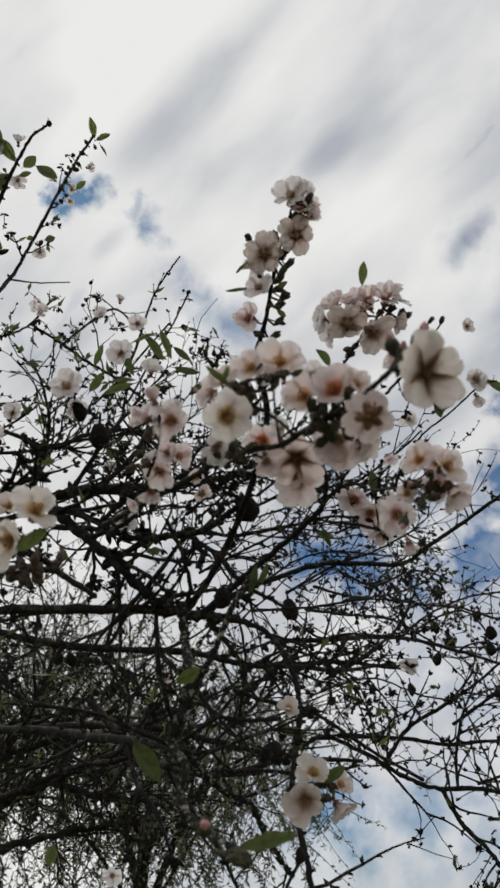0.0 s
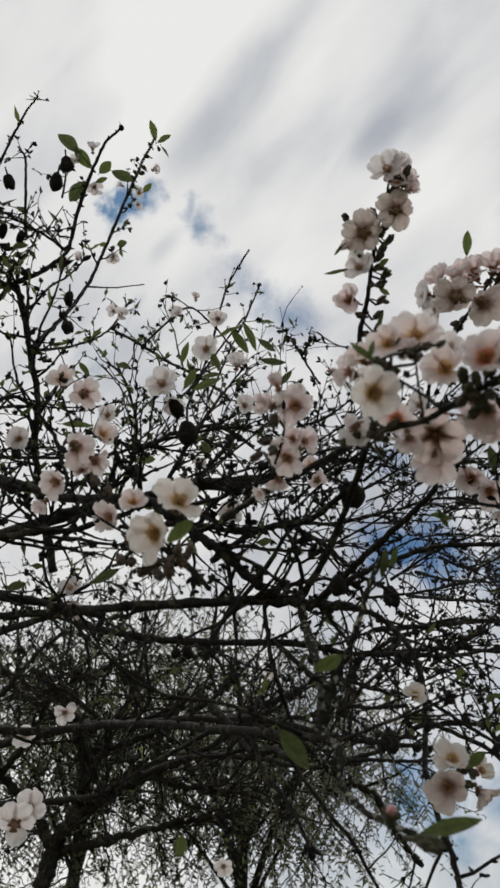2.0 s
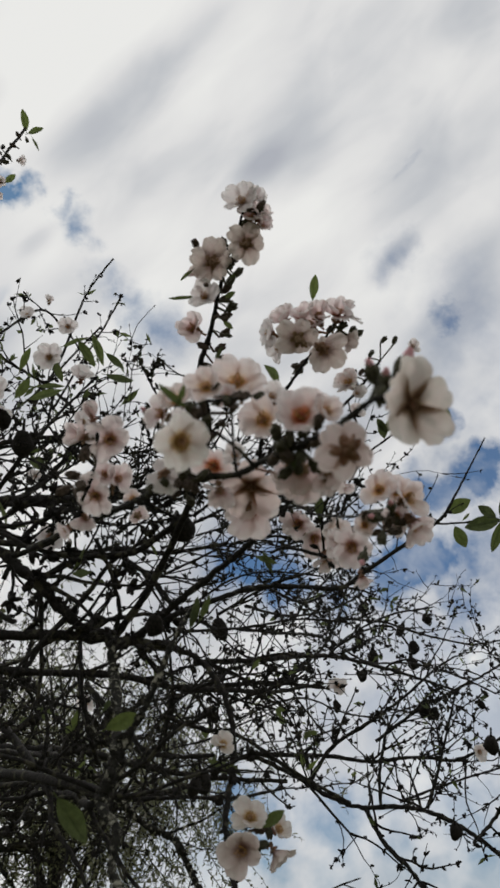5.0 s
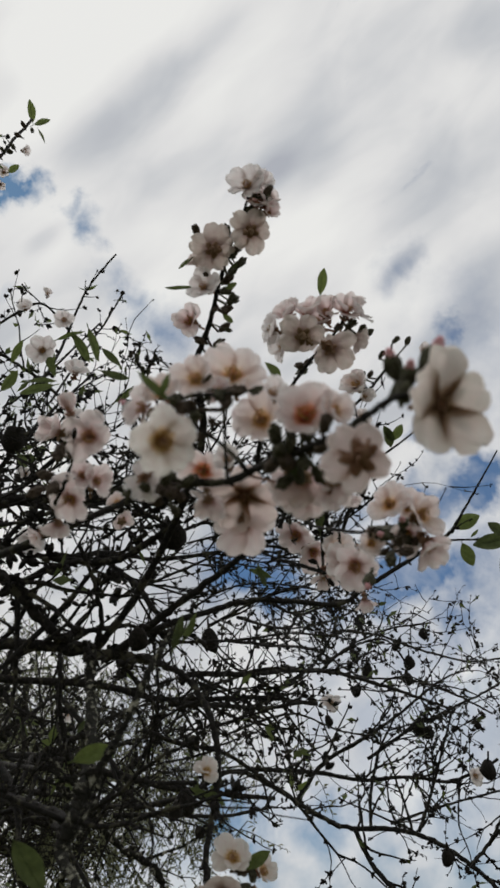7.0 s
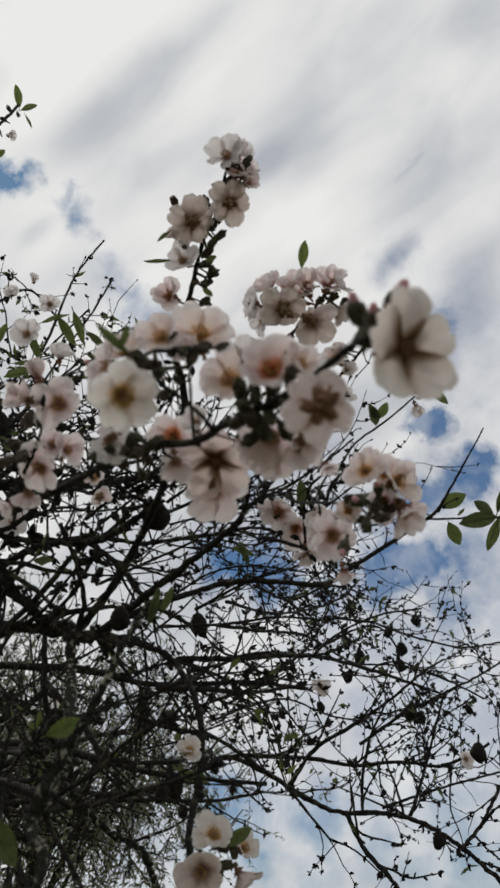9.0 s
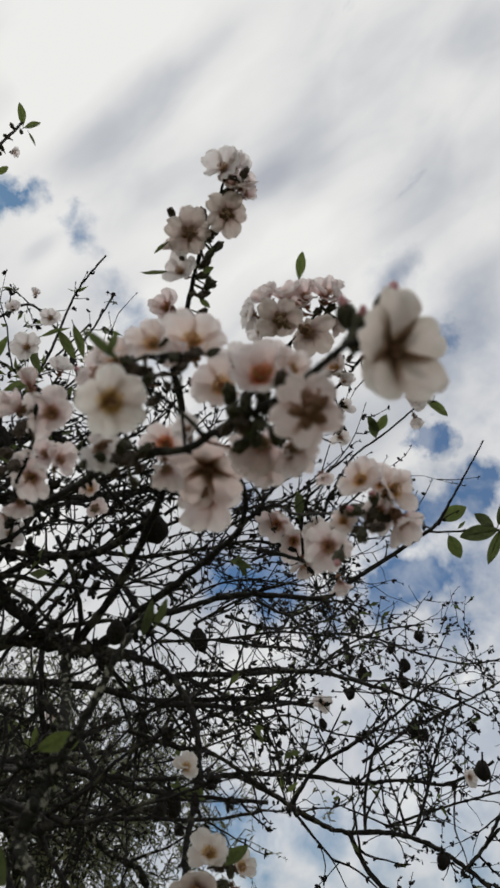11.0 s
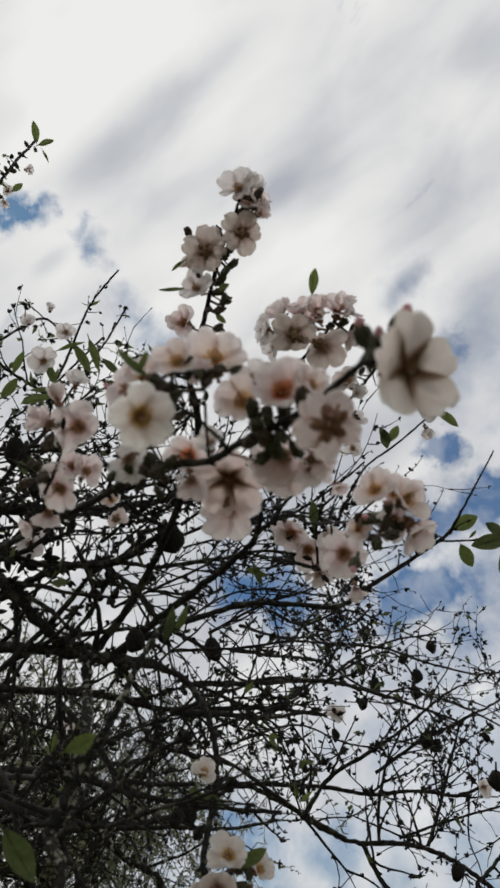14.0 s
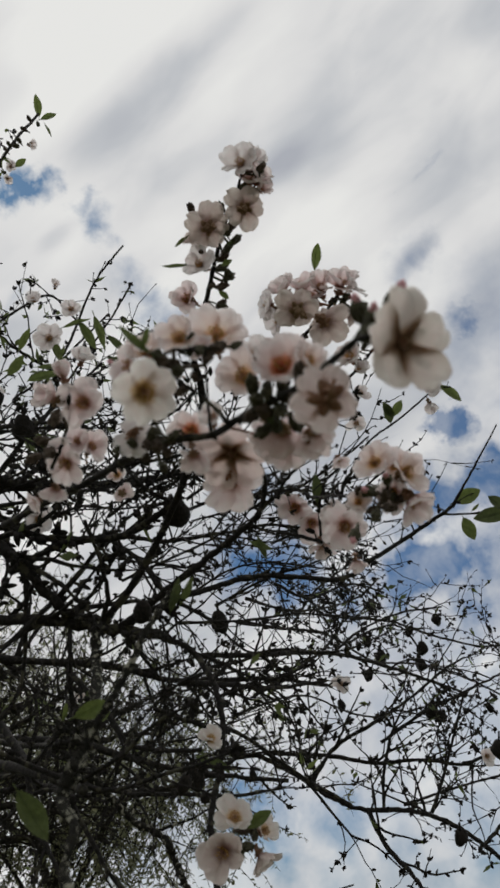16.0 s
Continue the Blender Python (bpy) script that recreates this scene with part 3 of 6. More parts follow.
def leaf_mesh(seed, ratio):
    r = random.Random(seed)
    rows, cols = 9, 4
    bend, twist = r.uniform(-0.22, 0.10), r.uniform(-0.5, 0.5)
    soup = Soup()
    for j in range(rows + 1):
        v = j / rows
        half = 0.5 * ratio * math.sin(math.pi * min(1, 0.02 + 0.97 * v)) ** 0.78
        for i in range(cols + 1):
            u = i / cols * 2 - 1
            x, z = u * half, abs(u) * half * 0.35 + 0.012 * math.sin(9 * v + 3 * u)
            a = twist * v
            soup.v.append(Vector((x * math.cos(a) - z * math.sin(a), v, x * math.sin(a) + z * math.cos(a) + bend * v * (1 - v) * 2)))
    for j in range(rows):
        for i in range(cols):
            a = j * (cols + 1) + i
            soup.f.append((a, a + 1, a + cols + 2, a + cols + 1))
            soup.slot.append(0)
    soup.tube([(0, -0.16, 0.0), (0, 0, 0.0), (0, 0.5, bend * 0.5), (0, 0.95, 0.01)], [0.016, 0.014, 0.010, 0.003], 4)
    return soup.mesh("leaf", LEAF)


LEAVES = {}


def leaf(tree, foot, tip, normal, ratio):
    foot, tip = Vector(foot), Vector(tip)
    key = (round(ratio, 1), rng.randrange(3))
    if key not in LEAVES:
        LEAVES[key] = leaf_mesh(int(ratio * 100) + key[1], max(0.24, key[0] * 1.06))
    y = tip - foot
    ln = y.length
    y.normalize()
    x = y.cross(Vector(normal)).normalized()
    z = x.cross(y)
    ob = part_mesh("leaf", LEAVES[key], LEAF, tree)
    ob.matrix_world = Matrix.Translation(foot) @ Matrix((x, y, z)).transposed().to_4x4() @ Matrix.Diagonal((ln, ln, ln, 1))
    return ob


def hull(tree, at, way, long_mm):
    """A dried almond in its split, blackened hull."""
    reseed(at)
    ln = long_mm * 0.001
    m = facing(at, way, rng.uniform(0, 6.28))
    soup = Soup()
    soup.spindle((0, 0, -0.5 * ln), (0, 0, 1), ln, ln * 0.84, 9, 0, (0.06, 0.18, 0.36, 0.55, 0.74, 0.9))
    soup.v = [Vector((p.x * (1 + 0.15 * math.sin(p.z * 7 / ln)), p.y * 0.72 + 0.05 * ln * math.cos(p.z * 5 / ln), p.z)) + jitter(0.012 * ln) for p in soup.v]
    soup.spindle((0.12 * ln, 0.10 * ln, -0.48 * ln), (0.16, 0.12, 1), ln * 0.9, ln * 0.34, 6, 0, (0.1, 0.35, 0.6, 0.85))
    end = stem_end(Vector(at), 0.10)
    tip = m.inverted() @ end if end is not None else Vector((0, 0, -0.9 * ln))
    soup.tube([(0, 0, -0.46 * ln), (0, 0, -0.62 * ln), tip], [0.07 * ln, 0.05 * ln, 0.05 * ln], 5)
    ob = part_mesh("dried_hull", soup.mesh("dried_hull", HULL), HULL, tree, "blackened dried almond hull")
    ob.matrix_world = m
    return ob


# ---- ground ----
def ground():
    soup = Soup()
    n, size = 60, 600.0
    for j in range(n + 1):
        for i in range(n + 1):
            u, v = (i / n * 2 - 1), (j / n * 2 - 1)
            x, y = size * u * abs(u) ** 1.5, size * v * abs(v) ** 1.5
            soup.v.append(Vector((x, y, 0.12 * noise.noise(Vector((x * 0.3, y * 0.3, 0))) - 0.06)))
    for j in range(n):
        for i in range(n):
            a = j * (n + 1) + i
            soup.f.append((a, a + 1, a + n + 2, a + n + 1))
            soup.slot.append(0)
    return tagged(part_mesh("ground", soup.mesh("ground", GRASS), GRASS, None), "dry grassy soil of the orchard", "ground", kind="structure")


ground()

# ---- the near almond tree ----
TREE = tagged(new("almond_tree"), "blossoming almond tree with dark bare twigs and pinkish white flowers", "tree")
# blossoming shoots close by
branch(TREE, [(0.045, 0.472, 2.144), (0.040, 0.489, 2.132), (0.031, 0.513, 2.115), (0.024, 0.539, 2.095), (0.018, 0.567, 2.069), (0.009, 0.590, 2.047), (0.008, 0.607, 2.029), (0.020, 0.655, 2.003), (0.008, 0.709, 1.961), (-0.015, 0.793, 1.936), (-0.046, 0.846, 1.891), (-0.083, 0.872, 1.846)], 1.2, 4.8, 0, 0.03, None, 1.00)
branch(TREE, [(0.144, 0.542, 2.060), (0.135, 0.545, 2.045), (0.113, 0.563, 2.023), (0.091, 0.584, 1.996), (0.075, 0.596, 1.974), (0.073, 0.641, 1.949), (0.089, 0.696, 1.935), (0.084, 0.721, 1.912)], 1.2, 2.6, 2, 0.02, None, 1.00)
branch(TREE, [(0.077, 0.260, 1.726), (0.070, 0.265, 1.731), (0.063, 0.279, 1.733), (0.056, 0.298, 1.737), (0.043, 0.321, 1.743), (0.029, 0.344, 1.749), (0.018, 0.365, 1.755), (-0.004, 0.384, 1.763), (-0.029, 0.430, 1.782), (-0.052, 0.477, 1.798), (-0.091, 0.532, 1.811), (-0.140, 0.604, 1.827)], 1.0, 2.7, 0, 0.02, None, 1.00)
branch(TREE, [(-0.003, 0.325, 1.759), (0.013, 0.343, 1.761), (0.026, 0.345, 1.748)], 0.7, 1.1, 0, 0.02, None, 1.00)
branch(TREE, [(0.013, 0.330, 1.783), (0.014, 0.340, 1.772), (0.016, 0.353, 1.763), (0.018, 0.364, 1.756)], 0.6, 0.8, 0, 0.02, None, 1.00)
branch(TREE, [(-0.002, 0.321, 1.771), (0.010, 0.328, 1.779), (0.022, 0.330, 1.783)], 0.9, 0.8, 0, 0.02, None, 1.00)
branch(TREE, [(-0.075, 0.438, 1.846), (-0.071, 0.448, 1.827), (-0.074, 0.455, 1.806), (-0.081, 0.473, 1.796), (-0.080, 0.519, 1.796)], 0.8, 1.2, 3, 0.01, None, 1.00)
branch(TREE, [(0.202, 0.770, 2.007), (0.228, 0.760, 2.047), (0.267, 0.749, 2.076), (0.306, 0.724, 2.103), (0.325, 0.715, 2.103)], 1.4, 1.0, 2, 0.01, None, 1.00)
branch(TREE, [(0.143, 0.583, 1.973), (0.162, 0.565, 1.987), (0.174, 0.551, 1.998), (0.184, 0.538, 2.008)], 1.5, 1.2, 3, 0.01, None, 1.00)
branch(TREE, [(0.075, 0.725, 1.907), (0.097, 0.710, 1.928), (0.115, 0.676, 1.921), (0.126, 0.644, 1.892), (0.123, 0.548, 1.835), (0.127, 0.503, 1.809), (0.124, 0.474, 1.797)], 2.1, 0.8, 4, 0.02, None, 1.00)
branch(TREE, [(-0.071, 0.885, 1.841), (-0.028, 0.848, 1.864), (0.013, 0.807, 1.884), (0.050, 0.765, 1.899), (0.084, 0.721, 1.912)], 4.8, 3.3, 8, 0.04, None, 1.00)
branch(TREE, [(0.100, 0.700, 1.883), (0.113, 0.681, 1.871), (0.131, 0.663, 1.856), (0.146, 0.624, 1.834)], 2.0, 1.5, 4, 0.02, None, 1.00)
branch(TREE, [(0.136, 0.596, 1.849), (0.123, 0.544, 1.841), (0.118, 0.493, 1.828)], 1.1, 0.6, 0, 0.02, None, 1.00)
branch(TREE, [(0.136, 0.660, 1.859), (0.134, 0.645, 1.887), (0.141, 0.630, 1.909)], 1.5, 0.8, 3, 0.02, None, 1.00)
branch(TREE, [(-0.076, 0.912, 1.854), (-0.013, 0.903, 1.887), (0.035, 0.905, 1.908), (0.098, 0.903, 1.928), (0.154, 0.895, 1.926), (0.209, 0.885, 1.921), (0.245, 0.876, 1.943), (0.295, 0.857, 1.971), (0.340, 0.826, 1.994), (0.346, 0.820, 1.999)], 4.3, 2.1, 10, 0.04, None, 1.00)
branch(TREE, [(0.346, 0.820, 1.999), (0.364, 0.792, 2.029), (0.390, 0.747, 2.073)], 2.1, 0.8, 0, 0.02, None, 1.00)
branch(TREE, [(-0.083, 0.872, 1.846), (-0.076, 0.840, 1.873), (-0.090, 0.801, 1.909), (-0.105, 0.785, 1.935)], 2.9, 1.9, 6, 0.03, None, 1.00)
branch(TREE, [(-0.007, 0.780, 1.959), (-0.031, 0.798, 1.946), (-0.068, 0.815, 1.931), (-0.133, 0.839, 1.932), (-0.201, 0.888, 1.915)], 3.6, 4.4, 8, 0.04, None, 1.00)
branch(TREE, [(0.100, 0.764, 1.975), (0.066, 0.753, 1.999), (0.038, 0.724, 2.009), (0.011, 0.711, 2.028)], 1.9, 0.9, 6, 0.03, None, 1.00)
branch(TREE, [(0.088, 0.739, 2.016), (0.114, 0.717, 2.041), (0.150, 0.694, 2.060)], 1.4, 0.9, 5, 0.03, None, 1.00)
branch(TREE, [(-0.007, 0.780, 1.959), (-0.040, 0.771, 1.973), (-0.075, 0.769, 2.008), (-0.104, 0.766, 2.043)], 1.9, 1.0, 6, 0.03, None, 1.00)
branch(TREE, [(0.008, 0.622, 2.042), (-0.018, 0.630, 2.062), (-0.039, 0.633, 2.087)], 1.0, 0.7, 4, 0.03, None, 1.00)
branch(TREE, [(-0.035, 0.939, 2.255), (-0.050, 0.922, 2.274), (-0.065, 0.903, 2.295), (-0.079, 0.883, 2.315)], 1.9, 1.6, 5, 0.03, None, 1.12)
branch(TREE, [(-0.062, 0.905, 2.292), (-0.052, 0.896, 2.303), (-0.046, 0.888, 2.313)], 1.9, 1.6, 4, 0.03, None, 1.12)
branch(TREE, [(0.329, 0.833, 1.990), (0.368, 0.822, 1.987), (0.401, 0.811, 1.987), (0.419, 0.810, 1.983), (0.459, 0.799, 1.972)], 1.3, 1.1, 0, 0.03, None, 1.00)
# blossoms
blossom(TREE, (-0.156, 1.334, 1.902), (0.06, -0.71, -0.70), 38.0, 0.80, 4)
blossom(TREE, (0.044, 0.469, 2.151), (-0.31, -0.94, -0.16), 38.0, 0.66, 4)
blossom(TREE, (0.054, 0.469, 2.158), (0.40, -0.92, -0.02), 28.0, 0.60, 4)
blossom(TREE, (0.060, 0.481, 2.145), (0.31, -0.94, 0.14), 34.6, 0.60)
blossom(TREE, (0.052, 0.483, 2.146), (-0.01, -0.99, -0.14), 35.8, 0.65)
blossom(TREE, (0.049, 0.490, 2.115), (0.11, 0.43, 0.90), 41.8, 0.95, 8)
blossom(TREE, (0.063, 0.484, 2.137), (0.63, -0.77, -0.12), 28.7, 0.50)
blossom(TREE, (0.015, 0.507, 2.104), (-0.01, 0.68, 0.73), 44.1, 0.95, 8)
blossom(TREE, (0.004, 0.532, 2.115), (-0.83, -0.55, 0.07), 29.1, 0.75, 8)
blossom(TREE, (0.010, 0.537, 2.084), (-0.45, -0.86, -0.24), 34.0, 0.74, 4)
blossom(TREE, (-0.001, 0.579, 2.080), (-0.45, -0.81, -0.38), 38.0, 0.70, 0)
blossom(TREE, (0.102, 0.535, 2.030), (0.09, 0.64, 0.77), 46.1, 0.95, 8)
blossom(TREE, (0.082, 0.567, 2.066), (-0.96, -0.28, -0.09), 36.2, 0.82, 4)
blossom(TREE, (0.094, 0.549, 2.068), (-0.52, -0.81, 0.27), 38.0, 0.70)
blossom(TREE, (0.110, 0.545, 2.068), (-0.22, -0.91, 0.35), 39.7, 0.68)
blossom(TREE, (0.128, 0.543, 2.068), (-0.03, -1.00, 0.00), 34.6, 0.55)
blossom(TREE, (0.146, 0.536, 2.067), (0.09, -0.96, 0.26), 38.0, 0.72)
blossom(TREE, (0.157, 0.538, 2.067), (0.64, -0.70, 0.31), 33.2, 0.80, 4)
blossom(TREE, (0.121, 0.554, 2.067), (-0.13, -0.99, -0.04), 33.1, 0.60)
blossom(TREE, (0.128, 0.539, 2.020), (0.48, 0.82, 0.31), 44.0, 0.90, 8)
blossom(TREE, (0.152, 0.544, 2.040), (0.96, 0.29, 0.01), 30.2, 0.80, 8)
blossom(TREE, (0.092, 0.576, 2.055), (-0.83, 0.01, -0.56), 31.1, 0.80, 4)
blossom(TREE, (0.083, 0.260, 1.724), (0.26, -0.83, -0.49), 38.0, 0.97, 3, 14)
blossom(TREE, (0.059, 0.283, 1.715), (0.00, 0.78, 0.62), 26.5, 0.97, 2, 30)
blossom(TREE, (0.048, 0.317, 1.759), (-0.11, -0.99, -0.08), 30.4, 0.82, 5)
blossom(TREE, (0.035, 0.356, 1.786), (-0.43, -0.89, -0.14), 33.0, 0.82, 1)
blossom(TREE, (0.000, 0.341, 1.797), (-0.23, -0.94, -0.25), 26.2, 0.80, 1)
blossom(TREE, (0.019, 0.351, 1.809), (-0.07, -1.00, -0.06), 34.4, 0.84, 1)
blossom(TREE, (-0.015, 0.325, 1.748), (0.45, -0.71, -0.55), 32.0, 0.84, 7, -38)
blossom(TREE, (-0.017, 0.341, 1.787), (-0.35, -0.94, 0.00), 21.3, 0.75, 1)
blossom(TREE, (-0.024, 0.350, 1.784), (-0.69, -0.71, -0.12), 23.8, 0.75)
blossom(TREE, (-0.012, 0.357, 1.786), (-0.36, -0.74, -0.56), 19.0, 0.75, 4)
blossom(TREE, (0.009, 0.411, 1.791), (-0.20, -0.88, -0.43), 27.0, 0.84, 5)
blossom(TREE, (0.032, 0.408, 1.775), (-0.06, -0.42, -0.91), 42.2, 0.96, 2, 0)
blossom(TREE, (0.041, 0.361, 1.808), (-0.01, -0.99, 0.16), 21.4, 0.75, 4)
blossom(TREE, (0.012, 0.344, 1.792), (-0.36, -0.91, 0.22), 19.9, 0.75)
blossom(TREE, (0.015, 0.420, 1.780), (-0.34, 0.78, -0.52), 24.5, 0.85, 4)
blossom(TREE, (0.020, 0.377, 1.775), (-0.59, -0.81, -0.03), 17.9, 0.80, 4)
blossom(TREE, (0.124, 0.434, 1.789), (-0.23, -0.97, -0.04), 27.9, 0.80, 1)
blossom(TREE, (0.141, 0.432, 1.782), (0.33, -0.92, -0.22), 31.6, 0.72, 1)
blossom(TREE, (0.044, 0.825, 1.713), (0.02, -0.90, 0.43), 28.0, 0.72, 6)
blossom(TREE, (0.151, 0.548, 1.983), (-0.45, -0.88, 0.15), 27.5, 0.75, 4)
blossom(TREE, (0.161, 0.560, 1.982), (0.25, -0.91, -0.34), 21.5, 0.60, 4)
blossom(TREE, (0.152, 0.547, 1.984), (-0.50, -0.87, 0.05), 29.6, 0.70, 1)
blossom(TREE, (0.048, 0.356, 1.751), (-0.37, 0.93, 0.04), 25.1, 0.85)
blossom(TREE, (-0.066, 0.465, 1.817), (0.08, -0.95, -0.30), 21.2, 0.70)
blossom(TREE, (-0.079, 0.485, 1.793), (-0.31, 0.85, -0.42), 21.7, 0.80)
blossom(TREE, (-0.061, 0.442, 1.832), (-0.14, -0.80, -0.59), 34.0, 1.00)
blossom(TREE, (-0.080, 0.440, 1.832), (-0.63, -0.75, -0.20), 31.0, 0.34)
blossom(TREE, (-0.070, 0.463, 1.799), (-0.20, -0.60, -0.77), 30.4, 1.00)
blossom(TREE, (-0.058, 0.467, 1.815), (0.68, -0.71, -0.20), 22.7, 0.80)
blossom(TREE, (-0.093, 0.506, 1.796), (-0.73, 0.02, -0.68), 20.2, 0.70)
blossom(TREE, (0.010, 0.378, 1.752), (0.24, 0.94, -0.25), 20.3, 0.80)
blossom(TREE, (0.033, 0.425, 1.767), (0.13, 0.99, 0.07), 34.5, 0.90)
blossom(TREE, (0.053, 0.350, 1.750), (-0.10, 0.99, 0.01), 28.6, 0.90)
blossom(TREE, (0.066, 0.350, 1.746), (0.33, 0.94, 0.06), 23.1, 0.90)
blossom(TREE, (0.145, 0.437, 1.767), (0.37, -0.24, -0.90), 31.0, 0.62)
blossom(TREE, (0.117, 0.457, 1.775), (-0.16, -0.93, -0.33), 19.8, 0.60, 1)
blossom(TREE, (0.119, 0.689, 1.907), (-0.41, -0.67, -0.62), 45.1, 0.80)
blossom(TREE, (0.132, 0.684, 1.888), (0.22, -0.59, -0.78), 43.4, 0.80)
blossom(TREE, (0.145, 0.655, 1.874), (0.26, -0.95, -0.19), 38.2, 0.70, 1)
blossom(TREE, (0.116, 0.492, 1.778), (-0.24, -0.61, -0.75), 32.9, 0.80)
blossom(TREE, (0.138, 0.664, 1.854), (0.11, 0.10, -0.99), 36.1, 0.80)
blossom(TREE, (0.130, 0.524, 1.768), (0.26, 0.41, -0.88), 19.2, 0.60)
blossom(TREE, (0.107, 0.460, 1.811), (0.30, -0.19, -0.93), 17.6, 0.60)
blossom(TREE, (-0.049, 0.617, 1.871), (0.21, 0.84, 0.50), 24.5, 0.70)
blossom(TREE, (-0.054, 0.614, 1.887), (-0.27, -0.94, -0.23), 21.4, 0.60, 1)
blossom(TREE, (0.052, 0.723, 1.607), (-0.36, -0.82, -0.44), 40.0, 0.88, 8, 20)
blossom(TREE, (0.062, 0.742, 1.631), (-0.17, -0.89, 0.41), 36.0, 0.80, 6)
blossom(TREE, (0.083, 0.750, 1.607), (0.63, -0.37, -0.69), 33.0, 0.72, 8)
blossom(TREE, (0.087, 0.756, 1.624), (0.56, -0.82, 0.07), 29.0, 0.70, 6)
blossom(TREE, (-0.302, 0.544, 1.962), (-0.08, -0.99, 0.15), 36.7, 0.85, 1)
blossom(TREE, (-0.279, 0.551, 1.949), (0.01, 0.77, 0.64), 34.0, 1.00)
blossom(TREE, (-0.280, 0.555, 1.886), (0.00, 0.98, 0.19), 40.6, 0.85)
blossom(TREE, (-0.264, 0.579, 1.915), (0.45, -0.89, -0.01), 31.2, 0.70, 1)
blossom(TREE, (-0.264, 0.570, 1.879), (0.34, 0.94, 0.07), 30.3, 0.85)
blossom(TREE, (-0.278, 0.575, 1.872), (0.09, -0.82, -0.57), 23.2, 0.40)
blossom(TREE, (-0.306, 0.585, 1.867), (-0.40, -0.58, -0.71), 34.5, 0.80)
blossom(TREE, (-0.332, 0.621, 1.865), (-0.35, -0.31, -0.88), 25.0, 0.70)
blossom(TREE, (-0.215, 0.551, 1.817), (0.11, -0.96, -0.26), 30.6, 0.70, 1)
blossom(TREE, (-0.234, 0.548, 1.802), (-0.33, -0.87, -0.36), 31.5, 0.75)
blossom(TREE, (-0.137, 0.395, 1.724), (0.36, -0.90, 0.23), 35.0, 0.76, 6)
blossom(TREE, (-0.153, 0.409, 1.711), (-0.43, -0.73, -0.53), 36.0, 0.74, 6)
blossom(TREE, (-0.445, 1.042, 1.922), (0.07, -0.61, -0.79), 44.0, 0.85, 8)
blossom(TREE, (-0.456, 1.044, 1.952), (0.00, -0.98, 0.22), 44.0, 0.75, 4)
blossom(TREE, (-0.822, 2.077, 2.019), (0.03, -0.89, -0.45), 63.0, 1.00, 4)
blossom(TREE, (-0.922, 2.047, 1.953), (0.17, -0.88, -0.45), 66.5, 1.00, 4)
blossom(TREE, (-0.740, 1.722, 1.726), (0.26, -0.94, -0.20), 66.8, 1.00, 4)
blossom(TREE, (-0.722, 1.615, 1.680), (-0.18, 0.74, 0.64), 86.1, 1.00, 4)
blossom(TREE, (-0.387, 2.354, 1.649), (0.10, -0.85, -0.51), 50.4, 1.00, 4)
blossom(TREE, (-0.275, 0.826, 2.182), (0.02, -1.00, -0.01), 54.8, 0.70, 4)
blossom(TREE, (-0.265, 0.844, 2.164), (0.26, -0.34, -0.91), 42.5, 0.70, 4)
blossom(TREE, (-0.249, 1.023, 2.430), (0.03, -0.89, -0.45), 52.2, 1.00, 4)
blossom(TREE, (-0.193, 1.054, 2.411), (0.20, -0.93, 0.32), 50.0, 0.70, 4)
blossom(TREE, (-0.164, 0.950, 2.228), (0.26, -0.94, -0.20), 38.9, 0.70, 4)
blossom(TREE, (-0.174, 0.868, 1.981), (0.24, -0.69, -0.68), 40.3, 0.70, 4)
blossom(TREE, (-0.247, 1.130, 2.615), (0.10, -0.92, -0.37), 44.2, 0.80, 4)
blossom(TREE, (-0.425, 1.448, 2.968), (0.10, -0.92, -0.37), 47.7, 0.80, 4)
blossom(TREE, (-0.462, 0.813, 2.804), (0.16, -0.84, 0.52), 34.0, 0.72, 4)
blossom(TREE, (-0.491, 0.823, 2.786), (-0.45, -0.87, -0.20), 36.0, 0.62, 4)
blossom(TREE, (-0.466, 0.861, 2.750), (0.20, -0.06, -0.98), 36.0, 0.75, 4)
blossom(TREE, (-0.635, 1.423, 3.207), (0.13, -0.39, -0.91), 46.0, 0.70, 4)
blossom(TREE, (-0.577, 1.411, 3.496), (0.37, -0.81, -0.45), 46.0, 0.62, 4)
blossom(TREE, (-0.584, 1.431, 3.466), (0.52, -0.26, -0.82), 36.0, 0.55, 4)
blossom(TREE, (-0.633, 1.391, 3.519), (-0.59, -0.77, -0.24), 34.0, 0.50, 4)
blossom(TREE, (-0.519, 1.359, 3.541), (0.80, -0.40, -0.44), 44.0, 0.55, 4)
blossom(TREE, (-0.651, 1.537, 3.088), (0.19, -0.94, -0.27), 44.7, 0.70, 4)
blossom(TREE, (-0.585, 1.043, 2.740), (-0.16, -0.69, -0.71), 46.0, 0.70, 4)
blossom(TREE, (-0.558, 1.038, 2.749), (0.57, -0.76, -0.30), 30.0, 0.50, 4)
blossom(TREE, (-0.514, 1.238, 2.764), (0.48, -0.85, -0.22), 42.0, 0.60, 4)
blossom(TREE, (-0.346, 1.335, 2.902), (0.28, -0.96, 0.10), 36.0, 0.55, 4)
blossom(TREE, (-0.397, 1.355, 2.869), (-0.25, -0.96, -0.13), 34.0, 0.55, 4)
blossom(TREE, (-0.412, 0.981, 2.252), (0.18, -0.89, -0.42), 37.6, 0.70, 4)
blossom(TREE, (-0.323, 1.404, 2.416), (0.17, -0.88, -0.44), 35.9, 0.70, 4)
